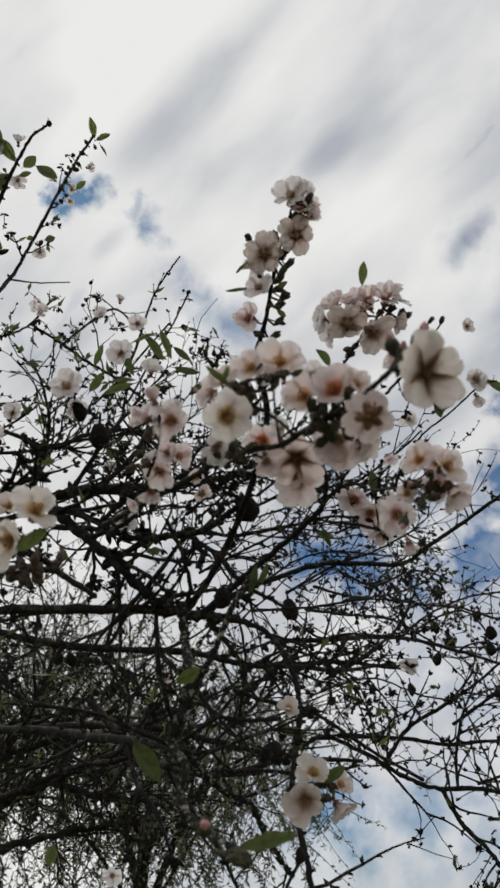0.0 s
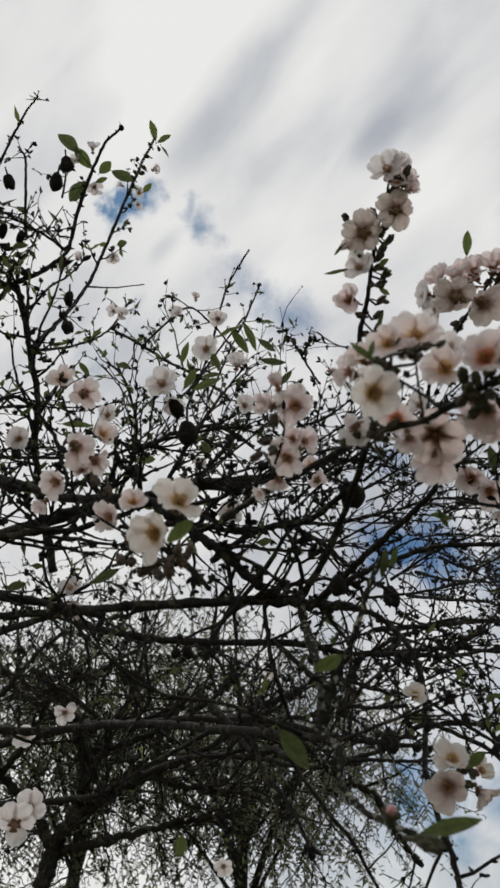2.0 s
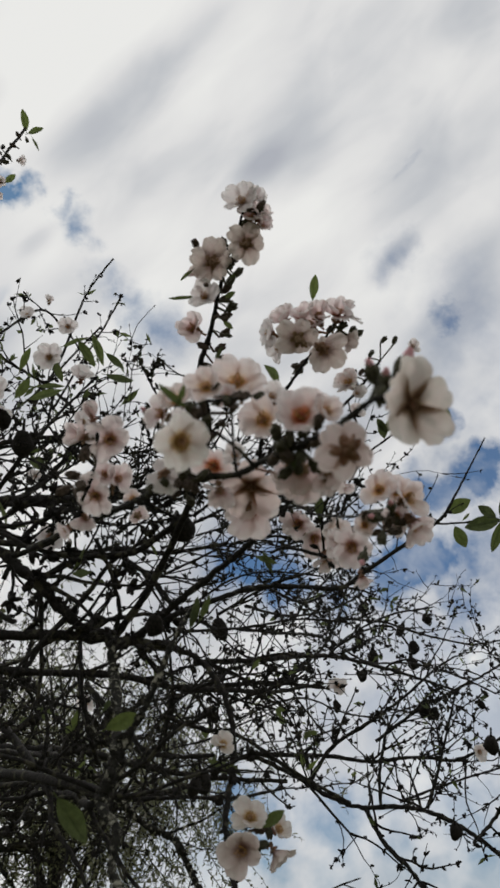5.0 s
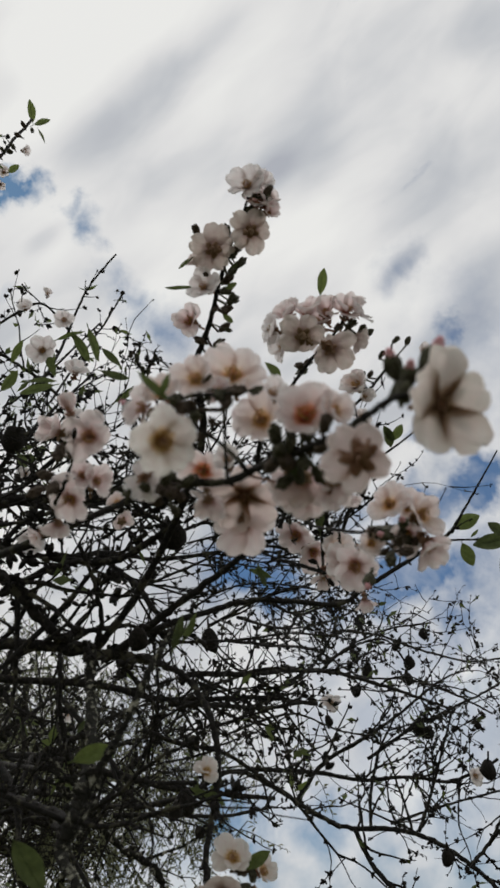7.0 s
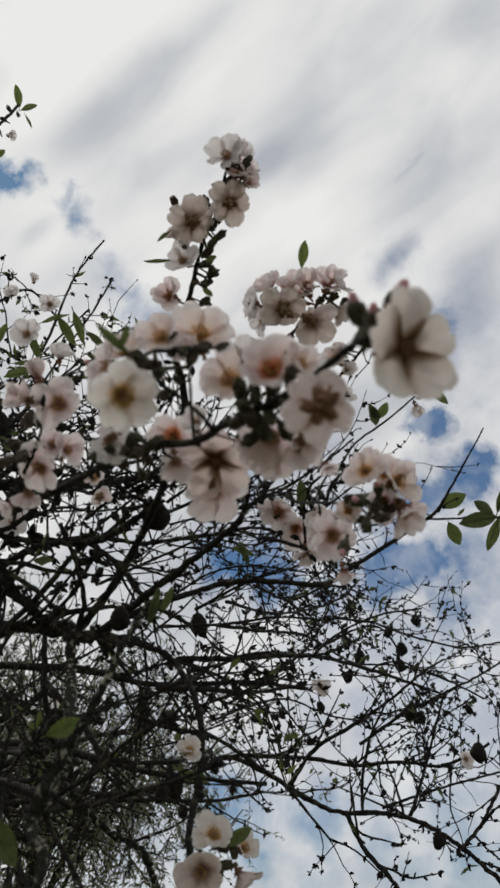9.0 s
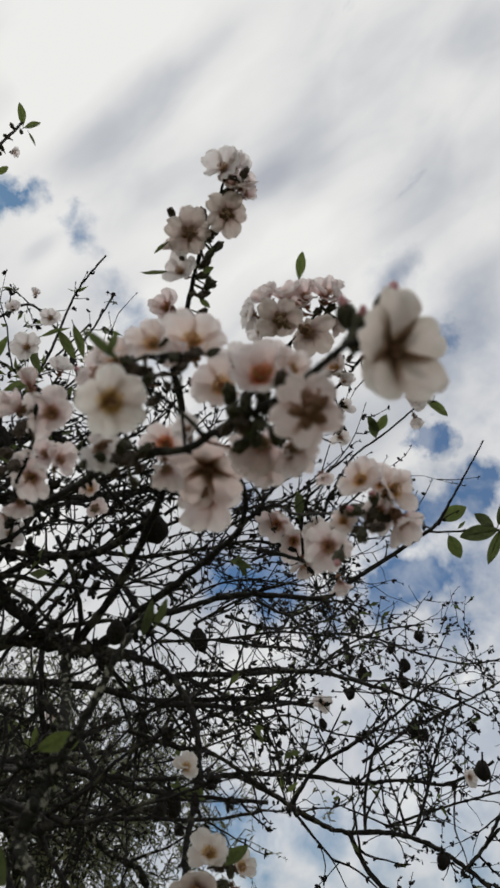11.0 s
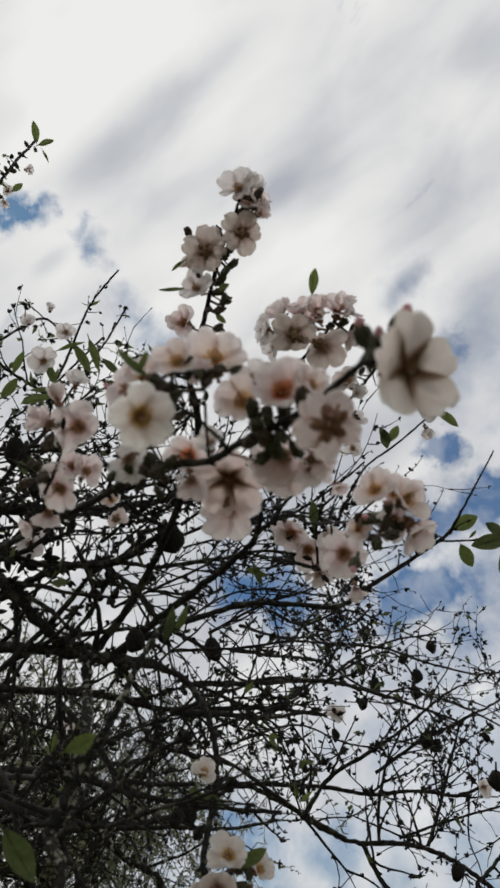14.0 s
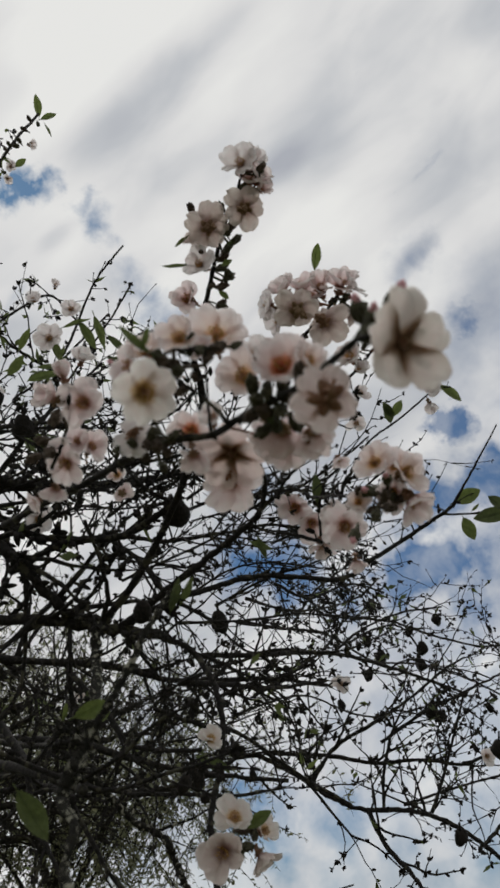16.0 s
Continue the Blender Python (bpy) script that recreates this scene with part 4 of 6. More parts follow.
blossom(TREE, (-0.472, 0.803, 2.081), (0.17, -0.88, -0.44), 43.5, 0.70, 4)
blossom(TREE, (0.360, 1.588, 2.005), (-0.04, -0.89, -0.46), 50.1, 0.70, 4)
blossom(TREE, (0.748, 1.806, 1.908), (-0.04, -0.89, -0.46), 46.9, 0.70, 4)
blossom(TREE, (0.056, 0.363, 1.748), (0.25, 0.97, -0.07), 22.7, 0.85)
blossom(TREE, (0.068, 0.344, 1.746), (0.45, 0.86, 0.25), 21.7, 0.85)
blossom(TREE, (0.138, 0.441, 1.792), (-0.03, -0.99, -0.12), 27.1, 0.60, 1)
blossom(TREE, (0.140, 0.605, 1.841), (-0.38, -0.79, -0.49), 36.8, 0.70)
blossom(TREE, (0.215, 0.729, 2.096), (-0.32, -0.90, -0.31), 25.1, 0.70, 4)
blossom(TREE, (0.211, 0.753, 2.069), (0.12, -0.65, -0.75), 26.5, 0.70, 4)
blossom(TREE, (0.301, 0.722, 2.106), (-0.20, -0.93, -0.31), 28.7, 0.70, 4)
blossom(TREE, (0.302, 0.734, 2.090), (0.06, -0.26, -0.96), 24.4, 0.60, 4)
blossom(TREE, (0.299, 0.720, 2.110), (-0.08, -0.90, -0.43), 32.2, 0.70, 4)
blossom(TREE, (0.290, 0.686, 2.173), (0.08, -0.90, -0.43), 24.5, 0.60, 4)
blossom(TREE, (0.058, 0.309, 1.757), (0.26, -0.95, -0.19), 20.0, 0.80, 1)
blossom(TREE, (-0.023, 0.381, 1.764), (0.26, 0.95, -0.16), 23.8, 0.85, 4)
blossom(TREE, (0.138, 0.448, 1.779), (-0.28, -0.54, -0.79), 27.2, 0.70)
# leaves
leaf(TREE, (-0.125, 0.385, 1.706), (-0.142, 0.391, 1.695), (0.69, -0.72, 0.08), 0.40)
leaf(TREE, (0.122, 0.534, 2.086), (0.123, 0.514, 2.102), (0.51, -0.72, -0.47), 0.36)
leaf(TREE, (0.001, 0.542, 2.092), (-0.028, 0.545, 2.089), (-0.12, -0.96, 0.23), 0.20)
leaf(TREE, (0.018, 0.518, 1.977), (0.024, 0.507, 1.988), (-0.54, -0.66, -0.52), 0.34)
leaf(TREE, (0.083, 0.556, 1.989), (0.068, 0.545, 2.002), (0.44, -0.75, -0.50), 0.50)
leaf(TREE, (-0.012, 0.311, 1.759), (-0.026, 0.303, 1.767), (0.12, -0.99, -0.11), 0.22)
leaf(TREE, (-0.016, 0.310, 1.760), (-0.013, 0.303, 1.767), (0.44, -0.75, -0.50), 0.30)
leaf(TREE, (0.132, 0.646, 1.887), (0.129, 0.632, 1.910), (0.21, -0.80, -0.56), 0.36)
leaf(TREE, (0.256, 0.755, 2.073), (0.250, 0.741, 2.092), (-0.21, -0.88, -0.42), 0.45)
leaf(TREE, (0.313, 0.718, 2.107), (0.338, 0.722, 2.087), (-0.02, -1.00, -0.08), 0.40)
leaf(TREE, (0.257, 0.751, 2.079), (0.246, 0.742, 2.095), (0.21, -0.80, -0.57), 0.50)
leaf(TREE, (0.259, 0.750, 2.080), (0.267, 0.735, 2.094), (-0.42, -0.72, -0.56), 0.50)
leaf(TREE, (0.044, 0.327, 1.735), (0.040, 0.321, 1.744), (0.21, -0.80, -0.56), 0.40)
leaf(TREE, (0.098, 0.726, 1.877), (0.075, 0.726, 1.885), (0.18, -0.94, -0.29), 0.30)
leaf(TREE, (0.093, 0.731, 1.869), (0.083, 0.722, 1.890), (0.18, -0.94, -0.29), 0.30)
leaf(TREE, (-0.198, 1.004, 2.459), (-0.168, 1.040, 2.427), (0.21, -0.80, -0.56), 0.32)
leaf(TREE, (-0.226, 1.010, 2.447), (-0.179, 1.002, 2.465), (-0.13, -0.98, -0.12), 0.24)
leaf(TREE, (-0.148, 1.024, 2.448), (-0.115, 1.045, 2.431), (0.21, -0.80, -0.56), 0.34)
leaf(TREE, (-0.148, 1.051, 2.419), (-0.097, 1.061, 2.415), (-0.13, -0.99, 0.02), 0.32)
leaf(TREE, (-0.244, 1.022, 2.429), (-0.225, 1.053, 2.399), (0.21, -0.80, -0.56), 0.30)
leaf(TREE, (-0.218, 1.025, 2.356), (-0.272, 1.028, 2.335), (-0.13, -0.99, 0.02), 0.28)
leaf(TREE, (-0.110, 1.011, 2.317), (-0.083, 0.996, 2.339), (-0.12, -0.95, -0.30), 0.30)
leaf(TREE, (-0.298, 1.029, 2.403), (-0.281, 1.005, 2.436), (0.18, -0.94, -0.29), 0.30)
leaf(TREE, (-0.069, 0.766, 1.711), (-0.053, 0.765, 1.723), (-0.12, -0.99, 0.08), 0.30)
leaf(TREE, (0.000, 0.569, 1.743), (0.005, 0.553, 1.763), (0.44, -0.75, -0.50), 0.34)
leaf(TREE, (0.007, 0.574, 1.751), (0.015, 0.561, 1.768), (0.44, -0.75, -0.50), 0.30)
leaf(TREE, (0.048, 0.853, 1.697), (0.030, 0.853, 1.704), (0.08, -0.99, -0.07), 0.30)
leaf(TREE, (0.052, 0.852, 1.701), (0.066, 0.854, 1.688), (0.10, -0.99, -0.01), 0.35)
leaf(TREE, (0.039, 0.863, 1.703), (0.034, 0.861, 1.716), (0.11, -0.96, -0.26), 0.35)
leaf(TREE, (-0.007, 0.429, 1.541), (0.025, 0.427, 1.547), (0.10, -0.99, -0.05), 0.22)
leaf(TREE, (-0.081, 0.780, 1.736), (-0.071, 0.777, 1.749), (0.22, -0.97, 0.01), 0.30)
leaf(TREE, (-0.257, 1.052, 1.577), (-0.254, 1.052, 1.602), (0.21, -0.90, -0.37), 0.60)
leaf(TREE, (0.070, 0.740, 1.625), (0.092, 0.736, 1.637), (0.20, -0.98, -0.05), 0.40)
leaf(TREE, (0.035, 0.862, 1.699), (0.062, 0.862, 1.695), (0.11, -0.96, 0.25), 0.36)
leaf(TREE, (-0.088, 0.571, 1.624), (-0.068, 0.587, 1.599), (0.31, -0.88, -0.36), 0.38)
leaf(TREE, (-0.060, 0.580, 1.671), (-0.036, 0.566, 1.677), (0.15, -0.75, -0.65), 0.40)
leaf(TREE, (-0.486, 0.802, 2.781), (-0.524, 0.778, 2.813), (0.26, -0.85, -0.47), 0.50)
leaf(TREE, (-0.465, 0.828, 2.763), (-0.496, 0.801, 2.800), (-0.25, -0.90, -0.35), 0.40)
leaf(TREE, (-0.420, 0.829, 2.748), (-0.379, 0.844, 2.730), (0.27, -0.92, -0.27), 0.46)
leaf(TREE, (-0.445, 0.829, 2.745), (-0.421, 0.818, 2.764), (0.55, -0.68, -0.49), 0.60)
leaf(TREE, (-0.454, 0.839, 2.731), (-0.430, 0.836, 2.737), (0.11, -0.18, -0.98), 0.40)
leaf(TREE, (-0.478, 0.842, 2.741), (-0.512, 0.862, 2.709), (-0.25, -0.74, -0.62), 0.60)
leaf(TREE, (-0.590, 1.539, 3.999), (-0.600, 1.475, 4.034), (0.49, -0.76, -0.43), 0.40)
leaf(TREE, (-0.585, 1.547, 3.996), (-0.530, 1.533, 4.017), (0.11, -0.99, -0.09), 0.45)
leaf(TREE, (-0.571, 1.560, 3.991), (-0.549, 1.599, 3.973), (0.49, -0.76, -0.43), 0.20)
leaf(TREE, (-0.561, 1.404, 3.489), (-0.531, 1.390, 3.513), (0.16, -0.86, -0.48), 0.50)
leaf(TREE, (-0.653, 1.398, 3.243), (-0.675, 1.400, 3.237), (0.16, -0.86, -0.48), 0.60)
leaf(TREE, (-0.620, 1.404, 3.237), (-0.589, 1.401, 3.244), (0.16, -0.86, -0.48), 0.70)
leaf(TREE, (-0.450, 0.885, 2.166), (-0.405, 0.904, 2.172), (0.11, -0.99, 0.04), 0.26)
leaf(TREE, (-0.390, 0.928, 2.320), (-0.367, 0.937, 2.322), (0.11, -0.99, 0.04), 0.50)
leaf(TREE, (-0.449, 0.905, 2.313), (-0.435, 0.926, 2.297), (0.61, -0.64, -0.48), 0.40)
leaf(TREE, (-0.239, 0.968, 2.173), (-0.224, 0.982, 2.158), (0.61, -0.64, -0.48), 0.45)
leaf(TREE, (-0.242, 0.832, 2.179), (-0.223, 0.817, 2.204), (0.61, -0.64, -0.48), 0.40)
leaf(TREE, (-0.319, 0.878, 2.080), (-0.291, 0.884, 2.087), (0.11, -0.99, 0.04), 0.50)
leaf(TREE, (-0.247, 0.978, 2.323), (-0.206, 0.983, 2.330), (0.11, -0.99, 0.04), 0.35)
leaf(TREE, (-0.173, 0.999, 2.470), (-0.153, 1.040, 2.431), (0.61, -0.64, -0.48), 0.35)
leaf(TREE, (-0.162, 0.542, 1.775), (-0.154, 0.550, 1.763), (0.49, -0.86, 0.17), 0.30)
leaf(TREE, (-0.639, 0.909, 2.637), (-0.608, 0.914, 2.652), (0.11, -0.99, 0.04), 0.50)
leaf(TREE, (-0.319, 0.857, 1.896), (-0.353, 0.851, 1.874), (0.21, -0.98, 0.04), 0.35)
leaf(TREE, (-0.466, 0.901, 1.901), (-0.489, 0.892, 1.890), (0.21, -0.98, 0.04), 0.50)
leaf(TREE, (0.411, 0.805, 1.982), (0.366, 0.816, 1.976), (-0.01, -0.94, -0.33), 0.40)
leaf(TREE, (0.415, 0.807, 1.982), (0.403, 0.832, 1.949), (0.07, -0.98, -0.16), 0.32)
leaf(TREE, (0.406, 0.803, 1.985), (0.382, 0.797, 1.998), (-0.01, -0.94, -0.33), 0.46)
leaf(TREE, (0.413, 0.804, 1.988), (0.423, 0.779, 2.019), (0.07, -0.98, -0.16), 0.32)
leaf(TREE, (0.417, 0.804, 1.984), (0.433, 0.780, 2.008), (0.07, -0.98, -0.16), 0.32)
leaf(TREE, (0.420, 0.805, 1.981), (0.440, 0.791, 1.983), (0.07, -0.98, -0.16), 0.32)
leaf(TREE, (0.417, 0.807, 1.979), (0.432, 0.814, 1.951), (0.07, -0.98, -0.16), 0.32)
leaf(TREE, (0.361, 0.833, 1.987), (0.377, 0.848, 1.964), (-0.29, -0.76, -0.59), 0.48)
leaf(TREE, (0.352, 0.831, 2.008), (0.384, 0.817, 2.020), (-0.00, -0.95, -0.32), 0.46)
leaf(TREE, (0.370, 0.824, 1.992), (0.378, 0.817, 1.999), (0.07, -0.98, -0.16), 0.32)
leaf(TREE, (0.058, 0.479, 2.138), (0.064, 0.461, 2.149), (0.23, -0.91, -0.35), 0.22)
leaf(TREE, (0.054, 0.478, 2.139), (0.068, 0.472, 2.141), (-0.13, -0.99, -0.07), 0.20)
leaf(TREE, (-0.003, 0.522, 2.109), (-0.016, 0.531, 2.101), (-0.13, -0.99, -0.07), 0.20)
leaf(TREE, (0.030, 0.531, 2.079), (0.040, 0.527, 2.084), (0.10, -0.95, -0.31), 0.45)
leaf(TREE, (0.029, 0.546, 2.060), (0.039, 0.550, 2.054), (0.21, -0.90, -0.39), 0.45)
leaf(TREE, (0.034, 0.519, 2.095), (0.042, 0.514, 2.100), (0.10, -0.95, -0.31), 0.35)
# flower buds
bud(TREE, (-0.012, 0.370, 1.757), (-0.33, -0.92, 0.22), 10.6, 0)
bud(TREE, (-0.009, 0.373, 1.752), (-0.41, -0.72, -0.55), 11.8, 0)
bud(TREE, (-0.014, 0.373, 1.753), (-0.33, -0.36, -0.87), 10.1, 0)
bud(TREE, (-0.001, 0.370, 1.757), (-0.75, 0.03, -0.66), 9.0, 0)
bud(TREE, (0.015, 0.343, 1.791), (-0.75, 0.03, -0.66), 11.2, 0)
bud(TREE, (0.005, 0.339, 1.796), (-0.13, -0.99, -0.11), 10.0, 0)
bud(TREE, (-0.002, 0.348, 1.786), (-0.11, -0.80, -0.59), 12.8, 0)
bud(TREE, (0.071, 0.267, 1.750), (-0.41, -0.70, 0.58), 14.1, 1)
bud(TREE, (0.075, 0.262, 1.741), (-0.12, -0.94, 0.31), 12.9, 1)
bud(TREE, (0.084, 0.258, 1.746), (0.24, -0.67, 0.70), 19.1, 1)
bud(TREE, (0.073, 0.265, 1.734), (0.02, -0.84, 0.55), 11.0, 0)
blossom(TREE, (-0.074, 0.429, 1.840), (-0.25, -0.78, 0.58), 22.0, 0.10)
bud(TREE, (-0.034, 0.359, 1.793), (-0.77, -0.61, 0.20), 10.4, 1)
bud(TREE, (0.131, 0.435, 1.778), (-0.22, -0.90, 0.38), 9.1, 1)
bud(TREE, (-0.023, 0.395, 1.547), (0.06, -0.98, 0.17), 16.5, 1)
bud(TREE, (-0.005, 0.400, 1.534), (0.85, -0.12, -0.50), 15.1, 0)
bud(TREE, (-0.007, 0.329, 1.770), (-0.77, -0.11, -0.62), 11.9, 0)
bud(TREE, (-0.000, 0.331, 1.767), (-0.13, -0.98, -0.18), 10.5, 0)
bud(TREE, (-0.010, 0.326, 1.772), (-0.85, -0.51, -0.11), 10.5, 0)
bud(TREE, (0.034, 0.317, 1.750), (-0.13, -0.98, -0.18), 12.5, 0)
bud(TREE, (0.041, 0.319, 1.747), (-0.05, -0.32, -0.95), 11.9, 0)
bud(TREE, (0.048, 0.316, 1.749), (-0.05, -0.32, -0.95), 11.9, 0)
bud(TREE, (0.040, 0.324, 1.740), (-0.13, -0.98, -0.18), 13.2, 0)
bud(TREE, (0.052, 0.310, 1.739), (-0.05, -0.32, -0.95), 10.9, 0)
bud(TREE, (0.035, 0.334, 1.745), (-0.77, -0.11, -0.62), 11.6, 0)
bud(TREE, (0.053, 0.303, 1.747), (-0.13, -0.98, -0.18), 9.6, 0)
bud(TREE, (0.041, 0.338, 1.739), (-0.77, -0.11, -0.62), 11.6, 0)
bud(TREE, (0.056, 0.314, 1.733), (-0.77, -0.11, -0.62), 11.5, 0)
bud(TREE, (-0.088, 0.460, 1.813), (-0.77, -0.11, -0.62), 12.5, 2)
bud(TREE, (-0.097, 0.482, 1.813), (-0.77, -0.11, -0.62), 13.5, 2)
bud(TREE, (-0.079, 0.445, 1.820), (-0.05, -0.32, -0.95), 14.7, 0)
bud(TREE, (-0.081, 0.457, 1.802), (-0.05, -0.32, -0.95), 14.7, 0)
bud(TREE, (0.002, 0.345, 1.766), (-0.77, -0.11, -0.62), 8.7, 0)
bud(TREE, (0.008, 0.340, 1.772), (-0.13, -0.98, -0.18), 7.9, 0)
bud(TREE, (0.034, 0.556, 2.079), (0.77, -0.57, 0.29), 15.2, 0)
bud(TREE, (0.033, 0.569, 2.067), (0.77, -0.57, 0.29), 15.2, 0)
bud(TREE, (0.037, 0.527, 2.104), (0.77, -0.57, 0.29), 15.2, 0)
bud(TREE, (0.029, 0.580, 2.056), (0.77, -0.57, 0.29), 15.2, 0)
bud(TREE, (0.009, 0.580, 2.057), (-0.88, -0.36, 0.31), 15.2, 0)
bud(TREE, (0.033, 0.517, 2.112), (0.77, -0.57, 0.29), 15.2, 0)
bud(TREE, (0.044, 0.521, 2.108), (0.77, -0.57, 0.29), 15.2, 0)
bud(TREE, (0.015, 0.595, 2.042), (-0.88, -0.36, 0.31), 15.2, 0)
bud(TREE, (0.032, 0.543, 2.091), (0.77, -0.57, 0.29), 15.2, 0)
bud(TREE, (0.038, 0.512, 2.116), (0.77, -0.57, 0.29), 15.2, 0)
bud(TREE, (0.033, 0.534, 2.098), (0.77, -0.57, 0.29), 15.2, 0)
bud(TREE, (0.028, 0.589, 2.047), (0.77, -0.57, 0.29), 15.2, 0)
bud(TREE, (0.039, 0.549, 2.085), (0.77, -0.57, 0.29), 15.2, 0)
bud(TREE, (0.141, 0.546, 2.057), (0.58, -0.79, -0.18), 13.4, 0)
bud(TREE, (0.163, 0.543, 2.053), (0.58, -0.79, -0.18), 13.4, 0)
bud(TREE, (0.153, 0.541, 2.058), (0.58, -0.79, -0.18), 13.4, 0)
bud(TREE, (0.149, 0.548, 2.053), (0.58, -0.79, -0.18), 13.4, 0)
bud(TREE, (0.169, 0.544, 2.050), (0.58, -0.79, -0.18), 13.4, 0)
bud(TREE, (0.108, 0.579, 2.033), (0.58, -0.79, -0.18), 13.4, 0)
bud(TREE, (0.116, 0.575, 2.035), (0.58, -0.79, -0.18), 13.4, 0)
bud(TREE, (0.111, 0.582, 2.029), (0.58, -0.79, -0.18), 13.4, 0)
bud(TREE, (0.175, 0.534, 2.014), (0.24, -0.94, 0.23), 9.6, 0)
bud(TREE, (0.186, 0.522, 2.022), (0.24, -0.94, 0.23), 9.6, 0)
bud(TREE, (0.167, 0.549, 2.002), (0.24, -0.94, 0.23), 9.6, 0)
bud(TREE, (0.160, 0.551, 2.003), (0.24, -0.94, 0.23), 9.6, 0)
bud(TREE, (0.196, 0.520, 2.020), (0.24, -0.94, 0.23), 9.6, 0)
bud(TREE, (0.128, 0.449, 1.777), (0.16, -0.97, -0.16), 10.1, 0)
bud(TREE, (0.142, 0.441, 1.782), (0.16, -0.97, -0.16), 10.1, 0)
bud(TREE, (0.144, 0.445, 1.774), (0.16, -0.97, -0.16), 10.1, 0)
bud(TREE, (0.116, 0.451, 1.780), (0.16, -0.97, -0.16), 10.1, 0)
bud(TREE, (0.125, 0.455, 1.769), (0.16, -0.97, -0.16), 10.1, 0)
bud(TREE, (0.131, 0.451, 1.772), (0.16, -0.97, -0.16), 10.1, 0)
bud(TREE, (-0.222, 0.557, 1.764), (0.34, -0.43, -0.84), 16.2, 2)
bud(TREE, (-0.203, 0.558, 1.753), (0.34, -0.43, -0.84), 16.0, 2)
bud(TREE, (-0.185, 0.546, 1.744), (0.34, -0.43, -0.84), 15.5, 2)
bud(TREE, (-0.174, 0.536, 1.752), (0.34, -0.43, -0.84), 15.3, 2)
bud(TREE, (-0.217, 0.563, 1.783), (0.34, -0.43, -0.84), 16.5, 2)
bud(TREE, (-0.194, 0.547, 1.761), (0.34, -0.43, -0.84), 15.8, 2)
bud(TREE, (-0.259, 0.566, 1.852), (0.34, -0.43, -0.84), 17.7, 2)
bud(TREE, (-0.249, 0.576, 1.845), (0.34, -0.43, -0.84), 17.8, 2)
bud(TREE, (-0.214, 0.561, 1.764), (-0.23, -0.81, -0.54), 17.2, 2)
bud(TREE, (-0.200, 0.559, 1.755), (0.38, -0.92, -0.08), 14.0, 2)
bud(TREE, (-0.190, 0.551, 1.756), (0.74, -0.68, -0.06), 19.7, 2)
bud(TREE, (-0.177, 0.548, 1.748), (0.32, -0.38, -0.86), 16.5, 2)
bud(TREE, (-0.166, 0.548, 1.759), (-0.23, -0.64, -0.73), 17.5, 2)
bud(TREE, (-0.158, 0.537, 1.763), (0.05, -0.43, -0.90), 12.5, 2)
bud(TREE, (-0.205, 0.557, 1.780), (-0.79, -0.34, -0.51), 13.2, 2)
bud(TREE, (0.071, 0.750, 1.624), (0.68, -0.72, -0.17), 14.7, 0)
bud(TREE, (0.073, 0.751, 1.612), (0.68, -0.72, -0.17), 14.6, 0)
bud(TREE, (0.079, 0.750, 1.621), (0.68, -0.72, -0.17), 14.7, 0)
bud(TREE, (0.067, 0.752, 1.607), (0.68, -0.72, -0.17), 14.6, 0)
bud(TREE, (-0.074, 0.888, 2.310), (-0.13, -0.91, 0.39), 14.2, 0)
bud(TREE, (-0.053, 0.894, 2.306), (-0.88, -0.40, 0.24), 14.2, 0)
bud(TREE, (-0.065, 0.900, 2.298), (-0.13, -0.91, 0.39), 14.2, 0)
bud(TREE, (-0.083, 0.885, 2.312), (-0.13, -0.91, 0.39), 14.2, 0)
bud(TREE, (-0.046, 0.888, 2.313), (0.15, -0.92, 0.37), 14.2, 0)
bud(TREE, (-0.056, 0.902, 2.296), (-0.13, -0.91, 0.39), 14.2, 0)
bud(TREE, (0.132, 0.447, 1.779), (-0.42, -0.85, -0.32), 10.8, 0)
bud(TREE, (0.137, 0.447, 1.775), (0.21, -0.25, -0.94), 11.5, 0)
bud(TREE, (0.142, 0.447, 1.772), (-0.12, -0.93, -0.34), 10.1, 0)
bud(TREE, (0.120, 0.451, 1.778), (0.15, -0.98, -0.11), 9.3, 0)
bud(TREE, (0.010, 0.328, 1.778), (-0.04, -0.26, -0.96), 8.9, 0)
bud(TREE, (0.019, 0.326, 1.780), (-0.81, -0.06, -0.58), 9.5, 0)
bud(TREE, (0.027, 0.325, 1.780), (-0.81, -0.06, -0.58), 7.9, 0)
bud(TREE, (0.014, 0.331, 1.775), (-0.81, -0.06, -0.58), 7.4, 0)
bud(TREE, (0.005, 0.329, 1.777), (-0.04, -0.26, -0.96), 7.9, 0)
bud(TREE, (0.055, 0.485, 2.134), (0.48, -0.71, 0.50), 13.5, 0)
bud(TREE, (0.047, 0.483, 2.136), (0.48, -0.71, 0.50), 13.5, 0)
bud(TREE, (0.061, 0.470, 2.144), (0.48, -0.71, 0.50), 13.5, 0)
bud(TREE, (0.063, 0.465, 2.146), (0.48, -0.71, 0.50), 13.5, 0)
bud(TREE, (0.027, 0.499, 2.126), (-0.64, -0.57, 0.51), 13.5, 0)
bud(TREE, (-0.002, 0.501, 2.124), (-0.64, -0.57, 0.51), 13.5, 0)
bud(TREE, (-0.161, 0.436, 1.703), (-0.42, -0.06, -0.91), 11.0, 2)
bud(TREE, (-0.151, 0.440, 1.698), (-0.01, 0.04, -1.00), 13.0, 2)
bud(TREE, (-0.142, 0.438, 1.703), (0.31, -0.08, -0.95), 12.0, 2)
